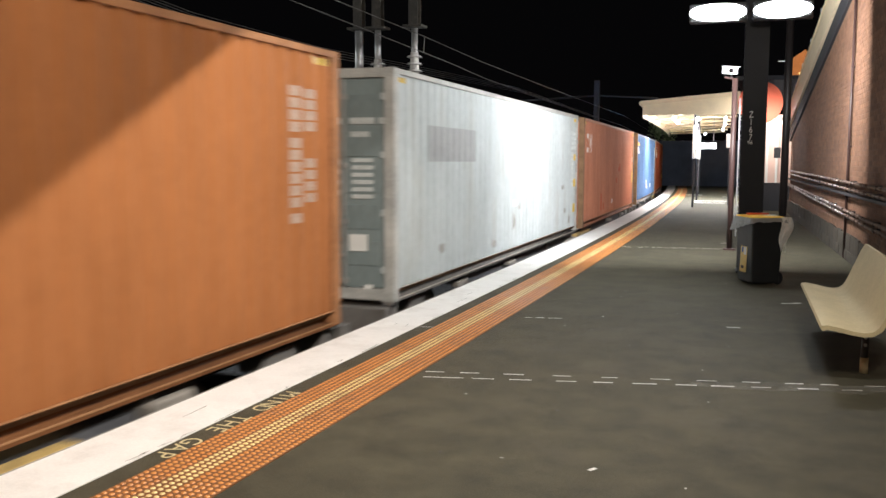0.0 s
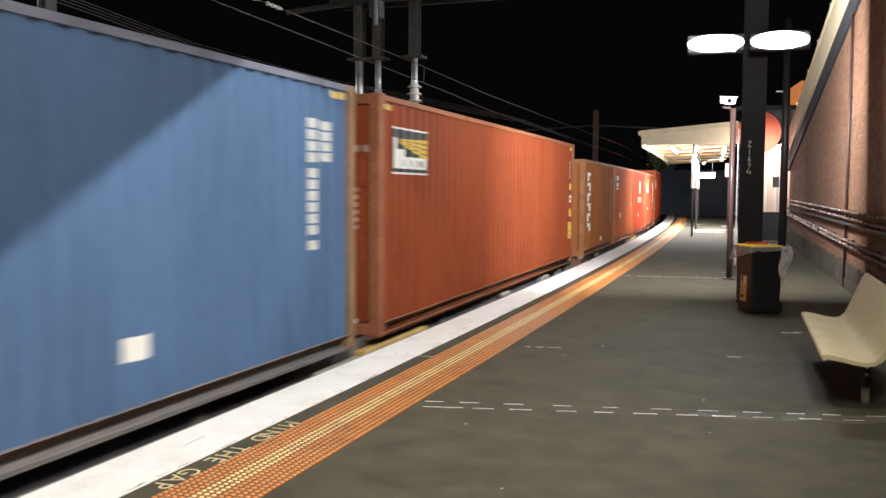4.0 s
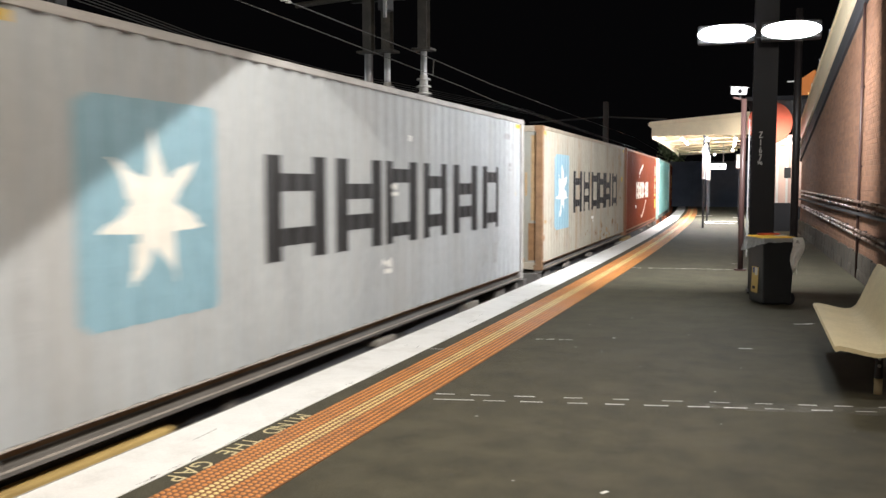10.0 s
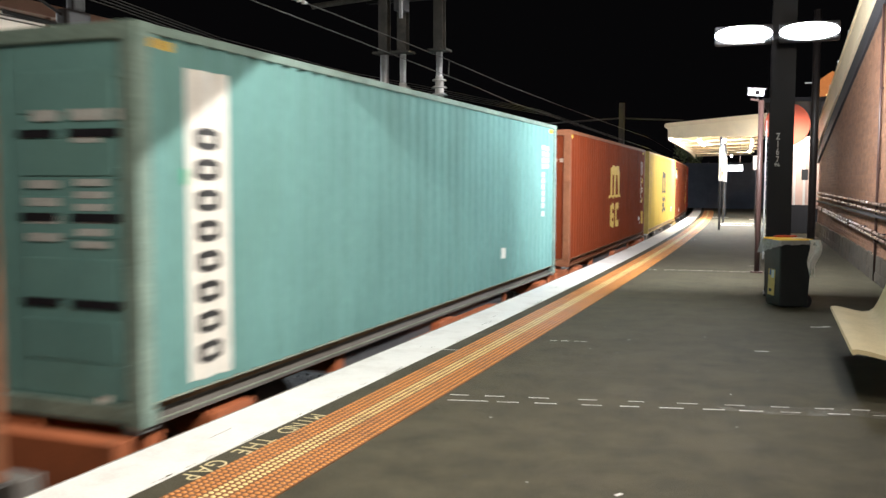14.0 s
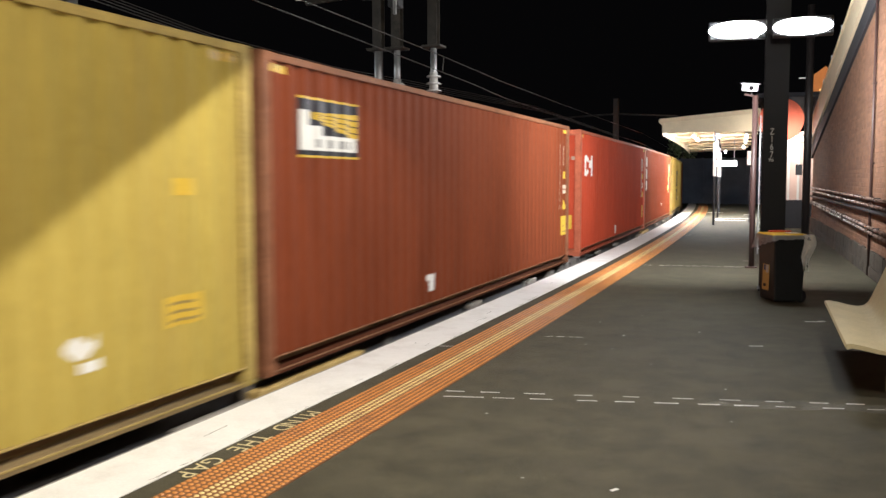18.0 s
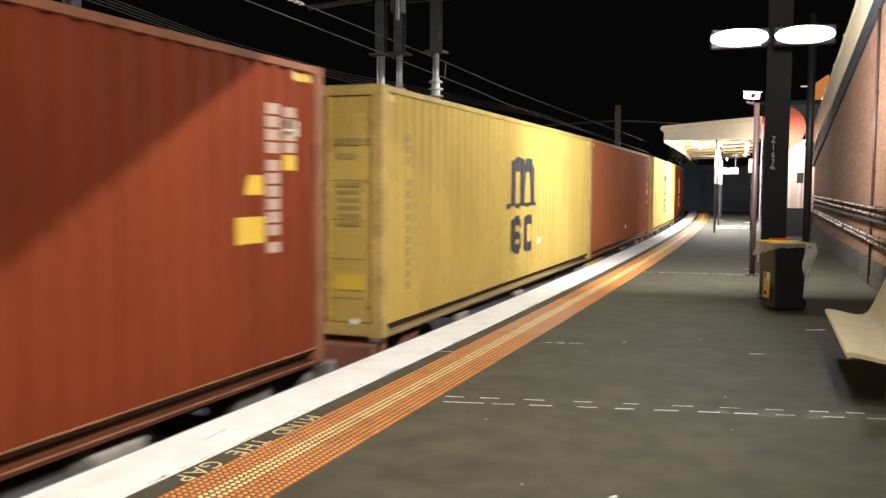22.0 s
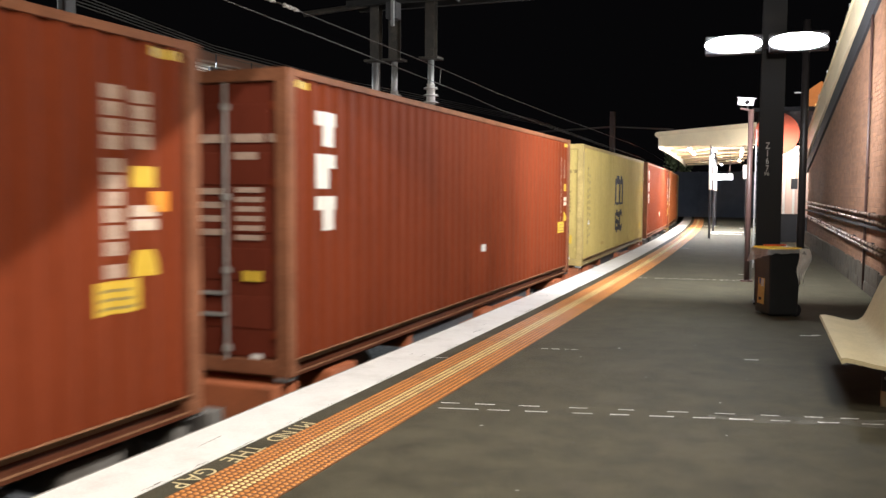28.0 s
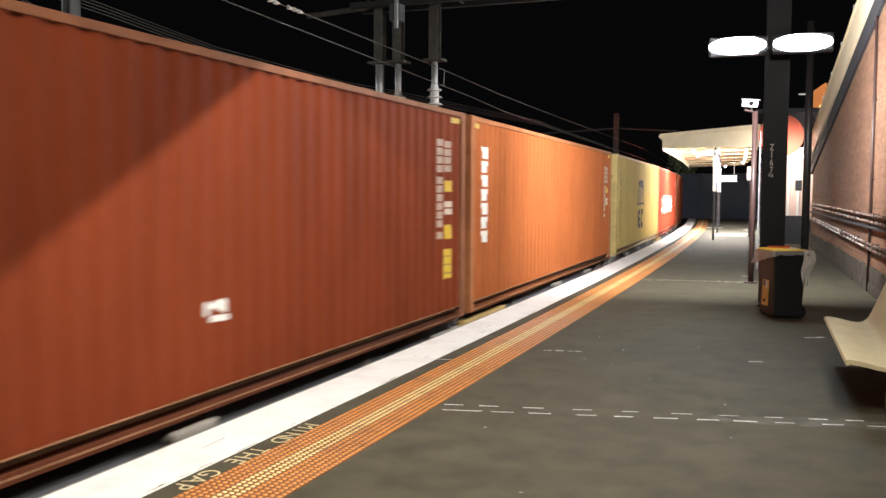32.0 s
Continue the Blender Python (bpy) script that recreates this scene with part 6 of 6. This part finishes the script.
decal("small_sticker", [(11.19, 11.41, 1.65, 1.78)], label_yellow, c, "small yellow sticker")
decal("warning_sticker", [(11.03, 11.52, 0.66, 0.89)], label_yellow, c, "wide yellow warning sticker")
sticker_bars(c, 11.07, 11.48, 0.69, 0.86)
patch(c, 10.2, 0.66, 0.3, 0.16, True)
comb_logo(c, logo_dark, 0.14)
c = load(183.25, 12.19, container(40, "umber", "dark red container with a black and yellow plate", code_shift=0.2))
sign_plate(c, 0.68, 2.56, label_yellow)
labels(c, HC, "yswt", 0.2)
patch(c, 4.1, 0.49, 0.34, 0.08)
patch(c, 4.1, 0.38, 0.12, 0.14)
c = load(196.72, 12.19, container(40, "scarlet", "bright scarlet container with a white square emblem"))
door_sticker(c, 0.67, 1.02, 0.63, 0.95, label_yellow, "yellow sticker")
square_emblem(c, 0.62, 2.34, logo_white)
labels(c, HC, "lswt")
patch(c, 5.5, 0.42, 0.24, 0.08)
patch(c, 5.48, 0.31, 0.1, 0.16)
c = load(208.92, 12.19, container(40, "brown", "dark brown red container with white block lettering", code_shift=0.07))
vertical_blocks(c, logo_white, 0.56, 0.98, 1.32, 2.6, 3, "white block lettering down the side")
decal("hazard_sign", [(10.88, 11.18, lambda y: [(1.67, 1.67 + 0.17 * min(1.0, 0.1 + (1 - abs(y - 11.03) / 0.15) * 1.7))])], label_yellow, c, "yellow tapered warning sign")
decal("warning_sticker", [(10.73, 11.2, 1.25, 1.48)], label_yellow, c, "wide yellow warning sticker")
decal("data_plate", [(11.52, 11.78, 2.21, 2.35)], faded_bright, c, "white data plate")
decal("small_sticker", [(11.51, 11.73, 1.89, 2.03)], label_yellow, c, "small yellow sticker")
patch(c, 7.3, 0.69)
c = load(222.5, 12.19, container(40, "yellow", ARCHED))
comb_logo(c, logo_dark)
blots(c, "scuff", [(4.9, 0.25, 0.2, 0.04), (5.3, 0.28, 0.1, 0.03), (3.6, 0.3, 0.12, 0.05), (6.9, 0.9, 0.06, 0.1), (2.2, 0.6, 0.15, 0.04)], stain_tan, 8)
patch(c, 7.26, 0.73)
door_sticker(c, 0.6, 0.98, 0.55, 0.73, label_yellow, "yellow sticker")
c = load(234.75, 12.19, container(40, "orange", "plain orange red container with small stickers", code_shift=-0.08))
labels(c, HC, "stw", -0.08)
patch(c, 6.14, 0.54)
decal("small_sticker", [(11.07, 11.3, 2.6, 2.7)], label_yellow, c)
c = load(248.45, 12.19, container(40, "straw", ARCHED))
comb_logo(c, logo_dark)
door_sticker(c, 0.57, 0.97, 0.78, 0.96, label_green, "green sticker")
door_sticker(c, 0.57, 0.97, 0.54, 0.74, label_yellow, "yellow sticker")
patch(c, 3.14, 0.86)
c = load(260.75, 12.19, container(40, "brown", "dark brown red container with a gold arched emblem"))
comb_logo(c, logo_gold, -0.1)
labels(c, HC, "Yswto")
patch(c, 7.07, 0.74, 0.34, 0.12, True)
c = load(274.29, 12.19, container(40, "brown", "dark brown red container with white block lettering", door_paint="shaded_brown", code_shift=0.2))
vertical_blocks(c, logo_white, 0.55, 1.0, 1.32, 2.58, 3, "white block lettering down the side")
labels(c, HC, "Yswt", 0.2)
patch(c, 6.1, 0.885)
door_sticker(c, 0.71, 0.93, 0.9, 1.0, label_yellow, "yellow sticker")
c = load(288.02, 12.19, container(40, "straw", ARCHED))
labels(c, HC, "s", 0.24)
decal("warning_sticker", [(11.24, 11.62, 0.46, 0.7)], label_yellow, c, "wide yellow warning sticker")
comb_logo(c, logo_dark, 0.07)
blots(c, "scuff", [(3.1, 0.4, 0.25, 0.05), (9.3, 0.5, 0.15, 0.06), (5.8, 0.2, 0.3, 0.04), (11.2, 0.35, 0.12, 0.14), (8.2, 0.3, 0.2, 0.05)], stain_tan, 9)
decal("white_patch", [(0.85, 1.02, 0.96, 1.07)], label_white, c)
door_sticker(c, 0.57, 0.97, 0.54, 0.74, label_yellow, "yellow sticker")
decal("hazard_sign", [(11.3, 11.58, lambda y: [(1.43, 1.43 + 0.15 * min(1.0, 0.1 + (1 - abs(y - 11.44) / 0.14) * 1.7))])], label_yellow, c, "yellow tapered warning sign")
c = load(301.77, 12.19, container(40, "brown", "dark brown red container with white block lettering", door_paint="shaded_brown"))
vertical_blocks(c, logo_white, 0.57, 1.0, 1.31, 2.62, 3, "white block lettering down the side")
labels(c, HC, "yswt")
patch(c, 6.21, 0.83, 0.3, 0.12, True)
door_sticker(c, 0.71, 0.93, 0.9, 1.0, label_yellow, "small yellow sticker")
c = load(314.25, 12.19, container(40, "tan", "orange brown container with white block lettering"))
vertical_blocks(c, logo_white, 0.5, 0.95, 0.99, 2.48, 7, "white block lettering down the side")
labels(c, HC, "sw")
c = load(327.5, 12.19, container(40, "straw", ARCHED))
comb_logo(c, logo_dark)
c = load(339.95, 12.19, container(40, "scarlet", "bright scarlet container with white block lettering"))
word_blocks(c, logo_white, [(1.6 + k * 0.95, 2.35 + k * 0.95) for k in range(8)], 0.9, 1.7, "white block lettering")
c = load(353.6, 12.19, container(40, "maroon", "plain dark red shipping container on a wagon"))
c = load(366.0, 12.19, container(40, "brown", "plain brown red shipping container on a wagon"))


# ---- wagons ----
DECK = -0.0305


def wheel_bm(x):
    bm = tube((x - 0.065, 0, 0), (x + 0.065, 0, 0), 0.46, 24)
    add_tube(bm, (x - 0.08 * (1 if x > 0 else -1), 0, 0), (x - 0.05 * (1 if x > 0 else -1), 0, 0), 0.49, 24)
    return bm


def wagon(length, material, label, spots):
    """A skeletal container wagon; its deck's top is at z = 0."""
    w = thing("container_wagon", Matrix(), label, "wagon", "wagons of the train")
    k = (length, material.name)
    piece("centre_sill", k, lambda: box(-0.25, 0.25, 0.3, length - 0.3, -0.42, -0.02), material, w)
    nb = max(3, int(round(length / 4.4)))
    for j in range(nb):
        y = 1.4 + j * (length - 2.8) / (nb - 1)
        for sx in (-1, 1):
            piece("bolster_end", (*k, sx, j), lambda: box(*sorted((sx * 0.8, sx * (1.26 if material is wagon_orange else 1.12))), y - 0.3, y + 0.3, -0.27, -0.06, 0.05), material, w)
    tread, words_ = (material, "orange step beam") if material is wagon_orange else (beam_tan, "grimy tan step beam")
    mid = length / 2
    piece("step_beam", k, lambda: box(1.14, 1.28, mid, mid + 2.1, -0.27, -0.11, 0.015), tread, w, words_)
    piece("step_plate", k, lambda: box(1.14, 1.27, mid - 1.05, mid - 0.02, -0.29, -0.17, 0.01), material if material is wagon_orange else wagon_pale, w, "pale worn step plate")
    if material is not wagon_orange:
        for j, y in enumerate(spots[::2]):
            if spots[1] - spots[0] > 8:
                piece("lock_pedestal", (*k, j), lambda: box(1.13, 1.25, y + 5.6, y + 6.15, -0.16, -0.09, 0.02), wagon_pale, w, "pale worn folding lock pedestal")
        for j, y in enumerate((3.2, length - 3.2)):
            piece("bolster_plate", (*k, j), lambda: box(1.12, 1.22, y - 0.27, y + 0.27, -0.16, -0.08, 0.02), wagon_pale, w, "pale worn bolster plate")
    for sx in (-1, 1):
        piece("side_sill", (*k, sx), lambda: box(*sorted((sx * 1.03, sx * 1.12)), 3.5, length - 3.5, -0.36, -0.012, 0.015), sill_black, w, "black grimy side sill")
    n = int(length / 3.0) + 1
    for j in range(n):
        y = 0.5 + j * (length - 1.0) / (n - 1)
        piece("cross_bearer", (*k, j), lambda: box(-1.15, 1.15, y - 0.09, y + 0.09, -0.2, -0.03), material, w)
    for j, y in enumerate(spots):
        for sx in (-1, 1):
            piece("twist_lock", (*k, j, sx), lambda: box(*sorted((sx * 1.06, sx * 1.2)), y - 0.09, y + 0.09, -0.04, -0.001, 0.01), galv, w)
    for end, yb in enumerate((1.75, length - 1.75)):
        b = piece("bogie", (*k, end), lambda: box(-1.0, 1.0, yb - 0.22, yb + 0.22, -0.68, -0.42), grime, w)
        for sx in (-1, 1):
            def frame_bm():
                bm = box(*sorted((sx * 0.92, sx * 1.08)), yb - 1.15, yb + 1.15, -0.62, -0.45, 0.03)
                add_box(bm, *sorted((sx * 0.93, sx * 1.07)), yb - 0.35, yb + 0.35, -0.82, -0.6, 0.03)
                for q in (-0.88, 0.88):
                    add_box(bm, *sorted((sx * 0.95, sx * 1.2)), yb + q - 0.13, yb + q + 0.13, -0.72, -0.44, 0.03)
                for q in (-0.16, 0.0, 0.16):
                    add_tube(bm, (sx * 1.0, yb + q, -0.78), (sx * 1.0, yb + q, -0.5), 0.055, 8)
                return bm
            piece("side_frame", (*k, end, sx), frame_bm, grime, b)
        for j, q in enumerate((-0.88, 0.88)):
            ws = piece("wheelset", (*k, "axle"), lambda: tube((-0.98, 0, 0), (0.98, 0, 0), 0.075, 10), wheel_steel, b)
            ws.location = (0, yb + q, RAIL - DECK + 0.46)
            for sx in (-1, 1):
                wh = piece("wheel", (*k, "wheel", sx), lambda: wheel_bm(sx * 0.76), wheel_steel, b)
                wh.location = (0, yb + q, RAIL - DECK + 0.46)
    for end, (a, b2) in enumerate(((-0.75, 0.35), (length - 0.35, length + 0.75))):
        piece("coupler", (*k, end), lambda: box(-0.1, 0.1, a, b2, -0.35, -0.12, 0.02), grime, w)
        yy = 0.12 if end == 0 else length - 0.12
        piece("headstock", (*k, end), lambda: box(-1.2, 1.2, yy - 0.1, yy + 0.1, -0.42, -0.04, 0.01), material, w)
    return w


groups = [((0,), wagon_grey), ((1, 2), wagon_grey), ((3, 4), wagon_grey), ((5, 6, 7, 8), wagon_red), ((9, 10), wagon_grey), ((11, 12), wagon_grey), ((13,), wagon_orange), ((14,), wagon_orange), ((15, 16), wagon_grey), ((17, 18), wagon_grey), ((19, 20), wagon_red), ((21, 22), wagon_grey), ((23,), wagon_orange), ((24,), wagon_orange), ((25, 26), wagon_grey), ((27, 28), wagon_grey), ((29, 30), wagon_grey)]
wagons = []
for ids, m_ in groups:
    a = train[ids[0]][0] - 0.3
    b = train[ids[-1]][0] + train[ids[-1]][1] + 0.3
    length = b - a
    spots = []
    for i in ids:
        spots += [train[i][0] - a + 0.09, train[i][0] + train[i][1] - a - 0.09]
    tone = "orange painted" if m_ is wagon_orange else "grey" if m_ is wagon_grey else "red brown"
    wagons.append((a, length, wagon(length, m_, tone + " skeletal container wagon with grimy bogies", spots)))


def travelled(t):
    return 10.181 * t - 0.024456 * t * t


def motions():
    times = [0.5 * k for k in range(65)]
    for lot, z in ((train, DECK), (wagons, DECK)):
        for u, length, ob in lot:
            rows = []
            for t in times:
                s = u - travelled(t)
                a, b = along(s, TRACK, z), along(s + length, TRACK, z)
                d = b - a
                rows.append((t, Matrix.Translation(a) @ Matrix.Rotation(math.atan2(-d.x, d.y), 4, "Z")))
            walk(ob, rows)


# ---- pieces last: domes near the camera, bricks of the ramp wall ----
for i in range(NEAR0, NEAR0 + 25):
    for row in range(ROWS):
        s, o = dome_spot(i, row)
        d = new("dome", dome_y if row in YELLOW_ROWS else dome_o)
        d.location = along(s, o, 0.007)
        d.parent = strip
BL, BH, BG = 0.23, 0.076, 0.010


def brick_mesh():
    b = 0.004
    vs = [(0.007, 0, 0), (0.007, BL, 0), (0.007, BL, BH), (0.007, 0, BH), (0, b, b), (0, BL - b, b), (0, BL - b, BH - b), (0, b, BH - b)]
    me = bpy.data.meshes.new("brick")
    me.from_pydata(vs, [], [(4, 7, 6, 5), (0, 4, 5, 1), (1, 5, 6, 2), (2, 6, 7, 3), (3, 7, 4, 0)])
    me.materials.append(brick_red)
    me.update()
    return me, vs


bme, bvs = brick_mesh()
bfs = [(4, 7, 6, 5), (0, 4, 5, 1), (1, 5, 6, 2), (2, 6, 7, 3), (3, 7, 4, 0)]
rnd = random.Random(6)
vs, fs, n = [], [], 0
row = 0
z = 0.30
while z < 8.5:
    y = -6.0 + (0.12 if row % 2 else 0.0)
    while y < W1 - BL:
        if coping_z(y + BL) - 0.02 > z + BH:
            dx = rnd.uniform(-0.0015, 0.0015)
            near = -2.9 <= y < -0.5 and 0.8 < z < 3.6
            if near and n < 300:
                ob = new("brick", bme)
                ob.location = (dx, y, z)
                ob.parent = wall
                n += 1
            else:
                k = len(vs)
                vs.extend((a + dx, b + y, c_ + z) for a, b, c_ in bvs)
                fs.extend(tuple(k + q for q in f) for f in bfs)
        y += BL + BG
    z += BH + BG
    row += 1
tagged(raw("brickwork", vs, fs, brick_red, wall), kind="stuff")

motions()
